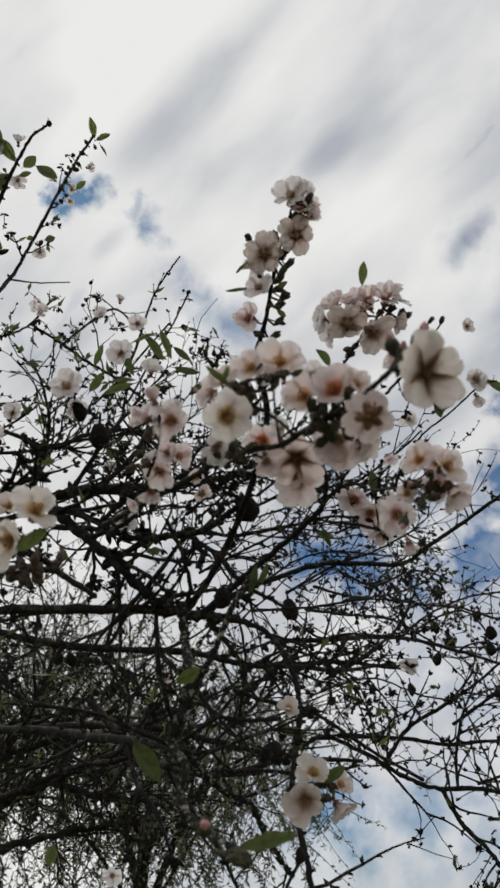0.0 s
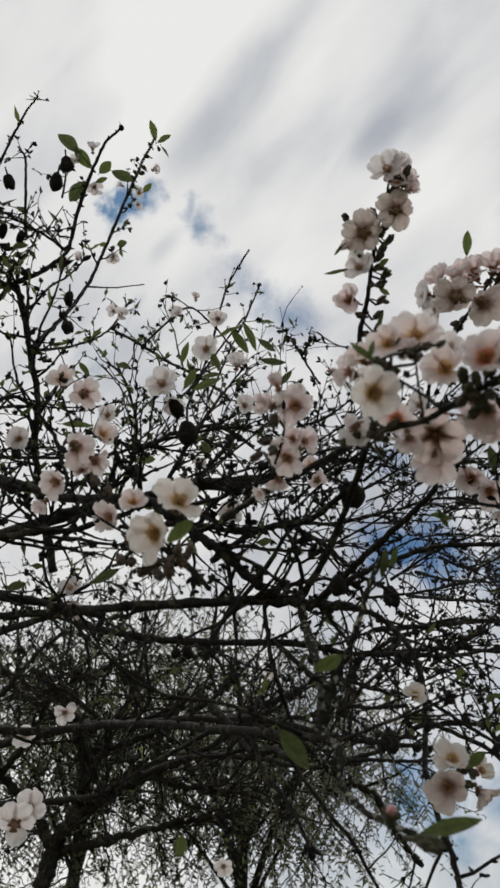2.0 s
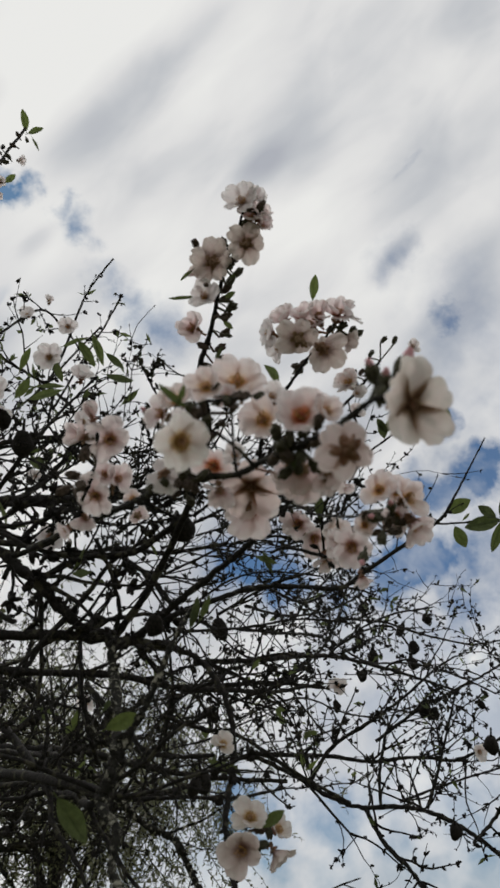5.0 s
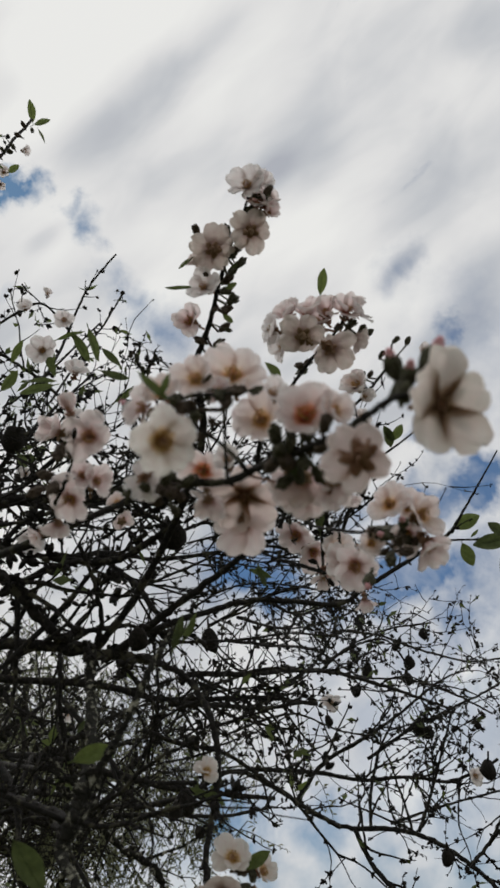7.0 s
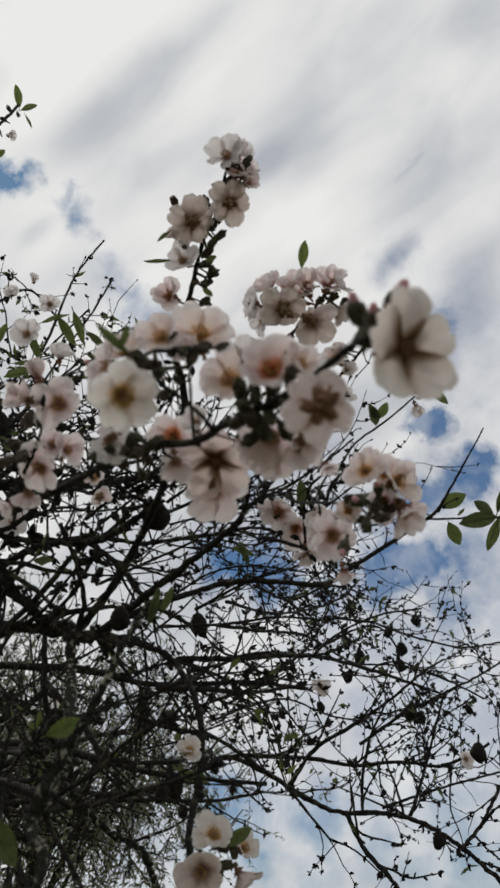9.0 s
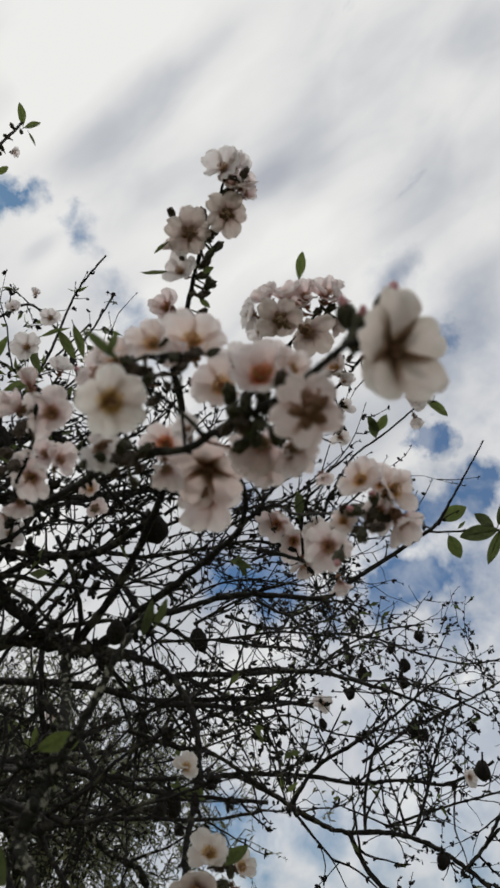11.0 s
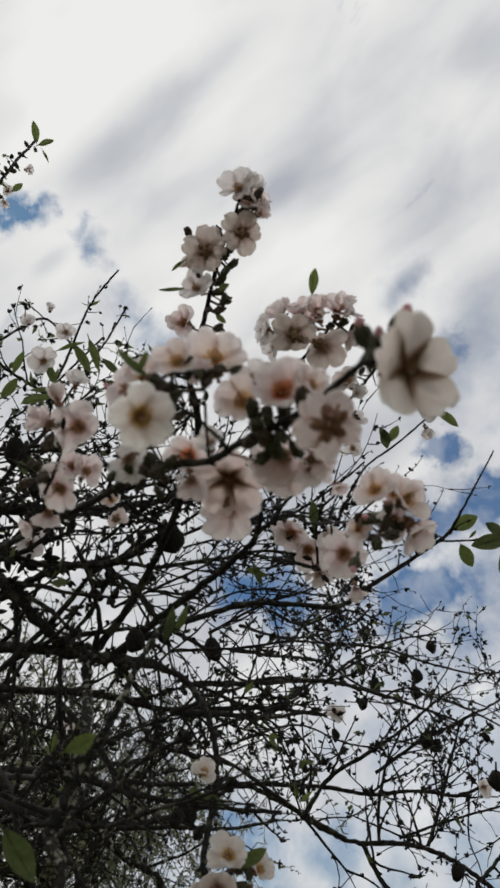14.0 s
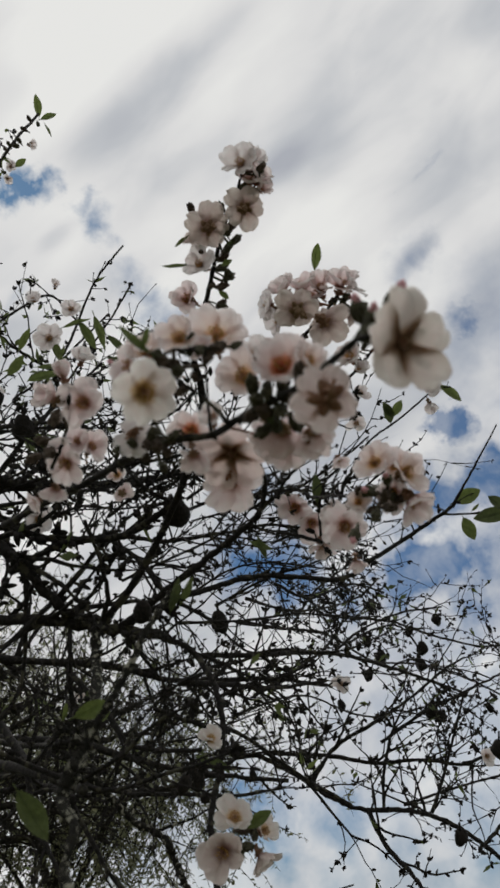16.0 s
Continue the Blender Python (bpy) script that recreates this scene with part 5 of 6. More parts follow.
bud(TREE, (-0.166, 0.431, 1.710), (-0.72, -0.26, -0.64), 10.0, 2)
bud(TREE, (-0.144, 0.433, 1.710), (0.26, -0.45, -0.85), 11.0, 2)
bud(TREE, (-0.529, 1.319, 3.617), (-0.26, -0.85, 0.46), 22.0, 0)
bud(TREE, (-0.543, 1.338, 3.588), (-0.63, -0.77, 0.06), 24.0, 0)
bud(TREE, (-0.560, 1.368, 3.542), (0.65, -0.75, -0.11), 26.0, 0)
bud(TREE, (-0.554, 1.358, 3.557), (-0.15, -0.98, -0.13), 24.0, 0)
bud(TREE, (-0.584, 1.364, 3.545), (-0.73, -0.67, 0.12), 20.0, 0)
bud(TREE, (-0.592, 1.374, 3.530), (-0.48, -0.87, 0.08), 22.0, 0)
bud(TREE, (-0.592, 1.415, 3.471), (0.47, -0.36, -0.81), 24.0, 0)
bud(TREE, (-0.606, 1.402, 3.488), (-0.64, -0.74, -0.20), 20.0, 0)
bud(TREE, (-0.500, 1.329, 3.604), (0.78, -0.21, -0.59), 22.0, 0)
bud(TREE, (-0.644, 1.493, 3.352), (0.73, -0.68, 0.05), 30.0, 0)
bud(TREE, (-0.672, 1.498, 3.342), (0.28, -0.95, -0.13), 24.0, 0)
bud(TREE, (0.042, 0.514, 2.100), (0.70, -0.68, 0.24), 9.0, 0)
bud(TREE, (0.036, 0.521, 2.092), (0.83, -0.52, -0.18), 10.0, 0)
bud(TREE, (0.032, 0.533, 2.077), (0.62, -0.41, -0.67), 10.0, 0)
bud(TREE, (0.036, 0.534, 2.074), (0.70, -0.71, 0.09), 9.0, 0)
bud(TREE, (0.023, 0.528, 2.085), (-0.63, -0.77, 0.05), 9.0, 0)
bud(TREE, (0.031, 0.544, 2.062), (0.72, -0.67, -0.16), 10.0, 0)
bud(TREE, (0.021, 0.544, 2.064), (-0.62, -0.43, -0.65), 9.0, 0)
bud(TREE, (0.035, 0.554, 2.048), (0.78, -0.62, -0.00), 9.0, 0)
bud(TREE, (0.010, 0.525, 2.090), (-0.70, -0.25, -0.66), 9.0, 0)
bud(TREE, (0.047, 0.322, 1.739), (0.16, -0.47, -0.87), 11.5, 0)
bud(TREE, (0.049, 0.318, 1.743), (0.33, -0.91, -0.25), 10.0, 0)
bud(TREE, (0.056, 0.333, 1.740), (0.29, -0.10, -0.95), 10.0, 0)
bud(TREE, (0.047, 0.334, 1.740), (-0.24, -0.20, -0.95), 11.0, 0)
bud(TREE, (0.036, 0.320, 1.743), (-0.60, -0.74, -0.32), 12.0, 0)
bud(TREE, (-0.011, 0.374, 1.762), (-0.31, -0.95, 0.08), 10.5, 0)
bud(TREE, (-0.030, 0.389, 1.760), (-0.46, -0.24, -0.86), 12.0, 0)
bud(TREE, (-0.016, 0.390, 1.757), (-0.03, -0.23, -0.97), 12.0, 0)
bud(TREE, (-0.006, 0.401, 1.758), (0.19, -0.10, -0.98), 11.0, 0)
bud(TREE, (-0.022, 0.378, 1.757), (-0.60, -0.69, -0.41), 9.5, 0)
bud(TREE, (-0.004, 0.388, 1.759), (0.35, -0.46, -0.82), 10.0, 0)
bud(TREE, (0.124, 0.416, 1.768), (-0.40, -0.91, -0.07), 13.0, 1)
bud(TREE, (0.113, 0.422, 1.762), (-0.71, -0.66, -0.26), 14.0, 1)
bud(TREE, (0.107, 0.439, 1.740), (-0.35, -0.32, -0.88), 14.0, 1)
bud(TREE, (0.122, 0.439, 1.755), (-0.25, -0.34, -0.91), 13.0, 0)
bud(TREE, (0.131, 0.435, 1.759), (0.03, -0.67, -0.74), 13.0, 0)
bud(TREE, (0.127, 0.431, 1.765), (-0.30, -0.93, -0.20), 12.0, 0)
# dried almond hulls
hull(TREE, (-0.033, 0.795, 1.833), (-0.15, 0.77, -0.62), 28.3)
hull(TREE, (0.087, 1.366, 2.043), (0.27, 0.33, -0.90), 39.8)
hull(TREE, (-0.003, 0.838, 1.979), (0.32, 0.78, -0.54), 41.6)
hull(TREE, (0.726, 1.679, 1.893), (0.07, 0.58, -0.81), 46.0)
hull(TREE, (0.023, 1.074, 1.715), (-0.27, 0.68, -0.68), 29.1)
hull(TREE, (0.824, 2.820, 2.485), (0.19, 0.56, -0.80), 62.8)
hull(TREE, (0.912, 2.584, 2.443), (0.04, 0.37, -0.93), 54.1)
hull(TREE, (0.906, 2.605, 2.387), (0.21, 0.74, -0.64), 54.1)
hull(TREE, (0.718, 2.633, 2.481), (0.41, 0.50, -0.76), 54.1)
hull(TREE, (0.964, 2.530, 2.534), (0.21, 0.81, -0.55), 49.6)
hull(TREE, (0.870, 2.577, 2.504), (-0.27, 0.68, -0.68), 49.6)
hull(TREE, (0.802, 2.277, 2.133), (-0.20, 0.28, -0.94), 50.3)
hull(TREE, (0.825, 2.273, 2.116), (0.21, 0.81, -0.55), 46.4)
hull(TREE, (0.489, 2.160, 2.112), (0.16, 0.35, -0.92), 39.0)
hull(TREE, (0.570, 2.117, 2.191), (-0.29, 0.59, -0.76), 42.5)
hull(TREE, (0.579, 2.046, 2.379), (-0.15, 0.77, -0.62), 39.0)
hull(TREE, (0.962, 2.213, 2.129), (0.42, 0.59, -0.69), 34.8)
hull(TREE, (0.706, 1.950, 1.752), (0.21, 0.74, -0.64), 48.4)
hull(TREE, (0.055, 0.835, 1.683), (-0.02, 0.84, -0.55), 15.4)
hull(TREE, (0.040, 0.839, 1.662), (0.41, 0.50, -0.76), 12.3)
hull(TREE, (-0.512, 0.817, 2.765), (0.07, 0.47, -0.88), 36.5)
hull(TREE, (-0.522, 0.811, 2.701), (-0.41, 0.73, -0.54), 39.0)
hull(TREE, (-0.618, 0.811, 2.717), (0.14, 0.82, -0.56), 32.6)
hull(TREE, (-0.612, 1.148, 2.737), (-0.20, 0.73, -0.66), 39.8)
hull(TREE, (-0.625, 1.192, 2.689), (0.09, 0.25, -0.96), 39.8)
hull(TREE, (-0.333, 1.274, 2.413), (-0.06, 0.56, -0.82), 58.5)
hull(TREE, (-0.648, 0.878, 2.656), (-0.30, 0.52, -0.80), 32.6)
hull(TREE, (-0.620, 0.897, 2.658), (-0.39, 0.39, -0.83), 27.6)
hull(TREE, (-0.257, 0.848, 2.154), (0.28, 0.66, -0.70), 34.7)
hull(TREE, (0.047, 0.765, 1.565), (-0.07, 0.66, -0.75), 16.5)
hull(TREE, (0.045, 1.270, 1.756), (0.20, 0.36, -0.91), 41.3)
hull(TREE, (-0.233, 0.921, 1.800), (0.12, 0.75, -0.65), 19.1)
hull(TREE, (-0.249, 0.917, 1.799), (-0.23, 0.73, -0.64), 17.5)
hull(TREE, (-0.398, 0.786, 2.825), (0.18, 0.57, -0.80), 13.9)
hull(TREE, (0.081, 1.364, 2.048), (0.12, 0.25, -0.96), 42.4)
hull(TREE, (-0.474, 0.809, 2.061), (0.29, 0.57, -0.77), 22.2)
hull(TREE, (-0.110, 1.101, 2.192), (-0.14, 0.22, -0.96), 27.0)
# boughs and branches
branch(TREE, [(-0.753, 1.317, 1.966), (-0.515, 1.104, 1.929), (-0.339, 0.918, 1.867), (-0.207, 0.878, 1.853), (-0.081, 0.872, 1.845), (-0.015, 0.898, 1.846)], 6.4, 5.8, 10, 0.10, None, 1.67, 0.03)
branch(TREE, [(-0.023, 0.897, 1.846), (0.007, 0.891, 1.835), (0.029, 0.886, 1.818), (0.051, 0.857, 1.770), (0.058, 0.856, 1.729), (0.055, 0.854, 1.691), (0.047, 0.840, 1.647), (0.050, 0.824, 1.601), (0.058, 0.805, 1.555), (0.060, 0.804, 1.527)], 3.9, 2.8, 8, 0.07, None, 1.00)
branch(TREE, [(-0.939, 1.525, 2.092), (-0.675, 1.442, 2.072), (-0.481, 1.330, 1.985), (-0.314, 1.288, 1.943), (-0.119, 1.341, 1.951), (0.012, 1.430, 1.954), (0.195, 1.512, 1.987), (0.332, 1.590, 1.999)], 9.1, 3.9, 20, 0.13, None, 2.02, 0.03)
branch(TREE, [(-0.816, 1.223, 2.332), (-0.458, 0.946, 2.069), (-0.304, 0.866, 2.008), (-0.254, 0.846, 1.969), (-0.211, 0.843, 1.933), (-0.177, 0.842, 1.905), (-0.132, 0.858, 1.864), (-0.088, 0.872, 1.845)], 7.5, 5.7, 17, 0.10, None, 1.79, 0.03)
branch(TREE, [(-1.055, 1.606, 2.316), (-0.553, 1.210, 2.183), (-0.410, 1.200, 2.203), (-0.337, 1.164, 2.203), (-0.221, 1.181, 2.224), (-0.127, 1.232, 2.262), (-0.025, 1.351, 2.366), (0.055, 1.409, 2.460)], 13.4, 4.9, 13, 0.12, None, 2.15, 0.03)
branch(TREE, [(-0.348, 1.102, 2.094), (-0.263, 1.124, 2.100), (-0.184, 1.147, 2.090), (-0.113, 1.148, 2.108), (-0.020, 1.111, 2.082), (0.076, 1.056, 2.075)], 5.2, 2.8, 17, 0.10, None, 1.35)
branch(TREE, [(-0.268, 1.055, 2.006), (-0.235, 1.029, 2.076), (-0.190, 1.023, 2.105), (-0.110, 1.065, 2.153)], 4.1, 2.9, 10, 0.10, None, 1.29)
branch(TREE, [(-0.096, 0.974, 2.011), (-0.046, 0.946, 1.963), (-0.008, 0.917, 1.906), (0.051, 1.020, 1.915)], 3.8, 2.5, 10, 0.08, None, 1.12)
branch(TREE, [(-0.953, 1.531, 2.559), (-0.597, 1.402, 2.454), (-0.446, 1.345, 2.440), (-0.347, 1.356, 2.469), (-0.243, 1.367, 2.488), (-0.149, 1.396, 2.467)], 4.8, 2.9, 15, 0.15, None, 2.15, 0.03)
branch(TREE, [(-1.209, 2.349, 1.972), (-0.829, 2.185, 2.001), (-0.565, 2.064, 1.981), (-0.396, 2.002, 1.974), (-0.205, 1.936, 1.945), (-0.028, 1.954, 1.907), (0.121, 2.004, 1.896), (0.305, 2.036, 1.889)], 14.1, 4.8, 8, 0.20, None, 2.15, 0.03)
branch(TREE, [(-1.574, 3.189, 1.927), (-1.081, 3.074, 1.931), (-0.814, 2.942, 1.980), (-0.616, 2.879, 2.038), (-0.374, 2.821, 2.028), (-0.159, 2.749, 1.977), (0.042, 2.654, 1.970)], 14.5, 6.2, 7, 0.25, None, 2.15, 0.03)
branch(TREE, [(-0.056, 2.063, 1.864), (0.084, 2.086, 1.902), (0.210, 2.096, 1.964), (0.337, 2.089, 1.912), (0.423, 2.081, 1.858), (0.506, 2.066, 1.829), (0.615, 2.036, 1.822), (0.705, 2.010, 1.792), (0.775, 1.988, 1.741), (0.831, 1.969, 1.687), (0.876, 1.951, 1.633)], 6.4, 5.4, 11, 0.20, None, 2.15, 0.03)
branch(TREE, [(0.366, 2.088, 1.885), (0.446, 2.083, 1.982), (0.559, 2.070, 2.046), (0.659, 2.054, 2.105), (0.760, 2.027, 2.178), (0.830, 2.017, 2.217)], 6.0, 2.6, 11, 0.18, None, 2.15, 0.03)
branch(TREE, [(0.668, 2.020, 1.814), (0.699, 2.011, 1.877), (0.731, 1.995, 1.955), (0.766, 1.970, 2.049), (0.788, 1.958, 2.104)], 4.8, 2.4, 9, 0.16, None, 2.15, 0.03)
branch(TREE, [(0.554, 2.054, 1.824), (0.562, 2.049, 1.908), (0.589, 2.033, 2.002), (0.627, 2.015, 2.071), (0.645, 2.012, 2.101)], 4.8, 2.4, 8, 0.16, None, 2.15, 0.03)
branch(TREE, [(0.615, 2.076, 1.840), (0.725, 2.070, 1.873), (0.834, 2.059, 1.900), (0.943, 2.043, 1.923)], 3.7, 2.6, 8, 0.16, None, 2.15, 0.03)
branch(TREE, [(0.265, 2.227, 1.996), (0.460, 2.222, 1.989), (0.590, 2.220, 1.970), (0.721, 2.205, 1.978), (0.848, 2.187, 1.967), (0.967, 2.125, 2.014)], 6.4, 4.0, 13, 0.18, None, 2.15, 0.03)
branch(TREE, [(0.775, 1.988, 1.740), (0.823, 1.979, 1.779), (0.874, 1.962, 1.846), (0.911, 1.951, 1.896)], 4.8, 3.7, 6, 0.15, None, 2.15, 0.03)
branch(TREE, [(0.513, 2.065, 1.828), (0.549, 2.044, 1.742), (0.591, 2.015, 1.687), (0.617, 1.989, 1.635)], 6.0, 4.7, 6, 0.15, None, 2.15, 0.03)
branch(TREE, [(0.044, 1.416, 1.999), (0.153, 1.427, 2.006), (0.283, 1.578, 2.067), (0.426, 1.746, 2.117), (0.589, 1.909, 2.141), (0.753, 2.067, 2.157), (0.848, 2.142, 2.156)], 5.7, 4.0, 15, 0.15, None, 2.15, 0.03)
branch(TREE, [(0.690, 2.704, 2.605), (0.833, 2.653, 2.570), (0.929, 2.617, 2.520), (1.019, 2.576, 2.476), (1.123, 2.523, 2.434), (1.240, 2.445, 2.428)], 5.0, 3.2, 11, 0.12, None, 2.15, 0.03)
branch(TREE, [(0.623, 2.561, 2.446), (0.729, 2.541, 2.496), (0.815, 2.537, 2.509), (0.881, 2.563, 2.456), (0.910, 2.604, 2.386)], 4.7, 3.2, 7, 0.12, None, 2.15, 0.03)
branch(TREE, [(0.622, 2.251, 2.034), (0.745, 2.221, 2.109), (0.866, 2.189, 2.162), (0.970, 2.158, 2.206), (1.059, 2.129, 2.251)], 5.3, 2.8, 13, 0.16, None, 2.15, 0.03)
branch(TREE, [(0.176, 1.620, 1.984), (0.292, 1.783, 2.090), (0.415, 1.932, 2.214), (0.506, 2.074, 2.361), (0.554, 2.124, 2.475)], 4.6, 2.7, 13, 0.15, None, 2.15, 0.03)
branch(TREE, [(0.116, 1.390, 2.058), (0.233, 1.569, 2.116), (0.394, 1.832, 2.202), (0.586, 2.101, 2.227), (0.808, 2.335, 2.299), (0.979, 2.389, 2.274), (1.091, 2.359, 2.204)], 3.3, 3.0, 15, 0.16, None, 2.15, 0.03)
branch(TREE, [(0.126, 1.281, 2.060), (0.240, 1.461, 2.113), (0.364, 1.623, 2.194), (0.453, 1.687, 2.252), (0.520, 1.747, 2.327)], 3.0, 2.2, 11, 0.14, None, 2.05, 0.03)
branch(TREE, [(0.118, 1.441, 1.895), (0.210, 1.521, 1.948), (0.314, 1.698, 2.006), (0.448, 1.876, 2.018), (0.557, 1.952, 2.025)], 2.4, 2.3, 9, 0.14, None, 2.15, 0.03)
branch(TREE, [(-0.075, 1.568, 1.780), (0.030, 1.570, 1.782), (0.146, 1.663, 1.796), (0.252, 1.747, 1.825)], 4.4, 3.0, 7, 0.12, None, 1.82, 0.03)
branch(TREE, [(-0.140, 1.010, 1.916), (-0.137, 1.030, 1.862), (-0.126, 1.048, 1.803), (-0.110, 1.112, 1.755)], 3.5, 3.1, 10, 0.10, None, 1.07)
branch(TREE, [(-0.023, 1.302, 2.020), (-0.006, 1.333, 1.931), (-0.015, 1.351, 1.861), (-0.019, 1.416, 1.794)], 2.3, 2.4, 10, 0.10, None, 1.41)
branch(TREE, [(0.006, 1.210, 1.983), (0.122, 1.249, 2.006), (0.227, 1.277, 2.033), (0.351, 1.350, 2.054)], 2.8, 1.6, 17, 0.10, None, 1.47)
branch(TREE, [(0.012, 1.239, 1.894), (0.112, 1.332, 1.919), (0.195, 1.420, 1.942), (0.310, 1.494, 1.980)], 5.4, 2.6, 15, 0.10, None, 1.59, 0.03)
branch(TREE, [(-0.025, 1.250, 1.855), (0.045, 1.303, 1.845), (0.115, 1.350, 1.844), (0.226, 1.447, 1.802), (0.346, 1.533, 1.760)], 3.5, 3.5, 15, 0.10, None, 1.59, 0.03)
branch(TREE, [(0.027, 1.099, 1.991), (0.086, 1.081, 2.023), (0.146, 1.071, 2.031), (0.234, 1.106, 2.041)], 1.9, 1.3, 15, 0.08, None, 1.18)
branch(TREE, [(-0.084, 1.091, 2.001), (-0.010, 1.078, 2.036), (0.046, 1.020, 2.039), (0.089, 0.957, 2.045)], 2.6, 1.2, 13, 0.08, None, 1.12)
branch(TREE, [(-0.076, 0.776, 1.813), (-0.073, 0.764, 1.779), (-0.066, 0.736, 1.748), (-0.058, 0.672, 1.698), (-0.055, 0.595, 1.650), (-0.056, 0.539, 1.616), (-0.044, 0.515, 1.597), (-0.045, 0.504, 1.577), (-0.034, 0.481, 1.559), (-0.020, 0.453, 1.548), (-0.009, 0.434, 1.542)], 5.2, 1.2, 0, 0.04, LICHEN_BARK, 1.00)
branch(TREE, [(-0.056, 0.539, 1.616), (-0.053, 0.535, 1.628), (-0.050, 0.539, 1.640), (-0.045, 0.543, 1.651), (-0.036, 0.542, 1.667), (-0.027, 0.544, 1.688), (-0.016, 0.546, 1.717), (-0.007, 0.558, 1.741), (0.000, 0.569, 1.759)], 3.9, 1.8, 4, 0.03, LICHEN_BARK, 1.00)
branch(TREE, [(-0.135, 1.171, 1.759), (-0.096, 1.148, 1.730), (-0.046, 1.149, 1.686), (0.001, 1.137, 1.660), (0.017, 1.141, 1.633), (0.037, 1.137, 1.601), (0.062, 1.155, 1.571)], 5.5, 3.2, 6, 0.07, LICHEN_BARK, 1.20)
branch(TREE, [(-0.060, 0.697, 1.645), (-0.094, 0.821, 1.674), (-0.141, 0.913, 1.698), (-0.227, 1.044, 1.733), (-0.342, 1.215, 1.780), (-0.489, 1.395, 1.822), (-0.674, 1.532, 1.845), (-0.899, 1.665, 1.888)], 4.0, 9.0, 14, 0.12, None, 1.33)
branch(TREE, [(-0.011, 0.436, 1.542), (-0.007, 0.429, 1.540), (-0.004, 0.426, 1.536)], 1.3, 0.9, 0, 0.04, None, 1.00)
branch(TREE, [(-0.102, 0.972, 1.678), (-0.135, 1.066, 1.708), (-0.177, 1.159, 1.726), (-0.223, 1.243, 1.785), (-0.291, 1.317, 1.857)], 5.0, 6.5, 10, 0.12, None, 1.35)
branch(TREE, [(-0.133, 1.155, 1.784), (-0.184, 1.248, 1.796), (-0.270, 1.431, 1.838), (-0.348, 1.513, 1.862)], 3.8, 5.2, 5, 0.10, None, 1.58, 0.03)
branch(TREE, [(-0.235, 0.882, 2.022), (-0.177, 0.856, 2.031), (-0.135, 0.840, 2.033), (-0.094, 0.847, 2.032), (-0.044, 0.857, 2.024)], 2.2, 1.0, 13, 0.05, None, 1.00)
branch(TREE, [(-0.191, 0.911, 1.991), (-0.127, 0.880, 2.007), (-0.077, 0.868, 1.999), (-0.014, 0.866, 2.010)], 2.2, 1.0, 13, 0.05, None, 1.00)
branch(TREE, [(-0.198, 0.763, 2.033), (-0.167, 0.777, 2.025), (-0.144, 0.796, 2.004), (-0.131, 0.821, 1.967)], 1.5, 1.0, 12, 0.04, None, 1.00)
branch(TREE, [(-0.081, 0.814, 1.992), (-0.042, 0.778, 1.999), (0.004, 0.781, 1.997), (0.057, 0.787, 1.983)], 1.5, 1.0, 13, 0.04, None, 1.00)
branch(TREE, [(0.016, 0.877, 1.990), (0.079, 0.864, 2.007), (0.135, 0.844, 2.028), (0.192, 0.836, 2.023)], 1.6, 1.0, 10, 0.04, None, 1.00)
branch(TREE, [(0.217, 1.535, 2.206), (0.311, 1.626, 2.214), (0.425, 1.682, 2.279), (0.534, 1.758, 2.293)], 3.7, 2.2, 10, 0.12, None, 2.05, 0.03)
branch(TREE, [(0.274, 1.654, 2.162), (0.343, 1.706, 2.270), (0.434, 1.756, 2.359), (0.501, 1.813, 2.439)], 3.0, 2.3, 10, 0.12, None, 2.15, 0.03)
branch(TREE, [(0.394, 1.850, 2.149), (0.504, 1.898, 2.245), (0.636, 1.942, 2.315), (0.775, 1.987, 2.355)], 3.3, 2.6, 9, 0.12, None, 2.15, 0.03)
branch(TREE, [(-0.594, 0.911, 1.975), (-0.457, 0.875, 1.968), (-0.400, 0.879, 1.971), (-0.317, 0.871, 1.989)], 6.1, 3.6, 13, 0.10, None, 1.18)
branch(TREE, [(-0.619, 1.034, 1.955), (-0.464, 1.018, 1.913), (-0.370, 0.960, 1.874)], 7.6, 5.6, 8, 0.10, None, 1.30)
branch(TREE, [(-0.246, 0.609, 1.783), (-0.206, 0.559, 1.777), (-0.176, 0.542, 1.762), (-0.168, 0.578, 1.766), (-0.188, 0.810, 1.842)], 1.6, 3.1, 8, 0.05, None, 1.00)
branch(TREE, [(-0.303, 0.553, 1.949), (-0.288, 0.563, 1.912), (-0.285, 0.584, 1.885), (-0.271, 0.602, 1.868), (-0.225, 0.584, 1.805), (-0.206, 0.561, 1.773)], 1.3, 1.5, 10, 0.04, None, 1.00)
branch(TREE, [(-0.112, 0.895, 1.798), (-0.063, 0.862, 1.744), (-0.039, 0.850, 1.715), (-0.007, 0.852, 1.708), (0.037, 0.842, 1.707)], 3.2, 2.0, 8, 0.08, None, 1.00)
# twigs behind the blossoming shoots
branch(TREE, [(0.062, 1.128, 1.980), (0.139, 1.094, 2.014), (0.213, 1.052, 2.026), (0.272, 0.998, 2.039)], 2.6, 1.2, 20, 0.08, None, 1.15)
branch(TREE, [(0.068, 0.969, 2.025), (0.131, 0.956, 2.034), (0.195, 0.956, 2.023), (0.269, 0.968, 1.996)], 2.4, 1.2, 18, 0.08, None, 1.15)
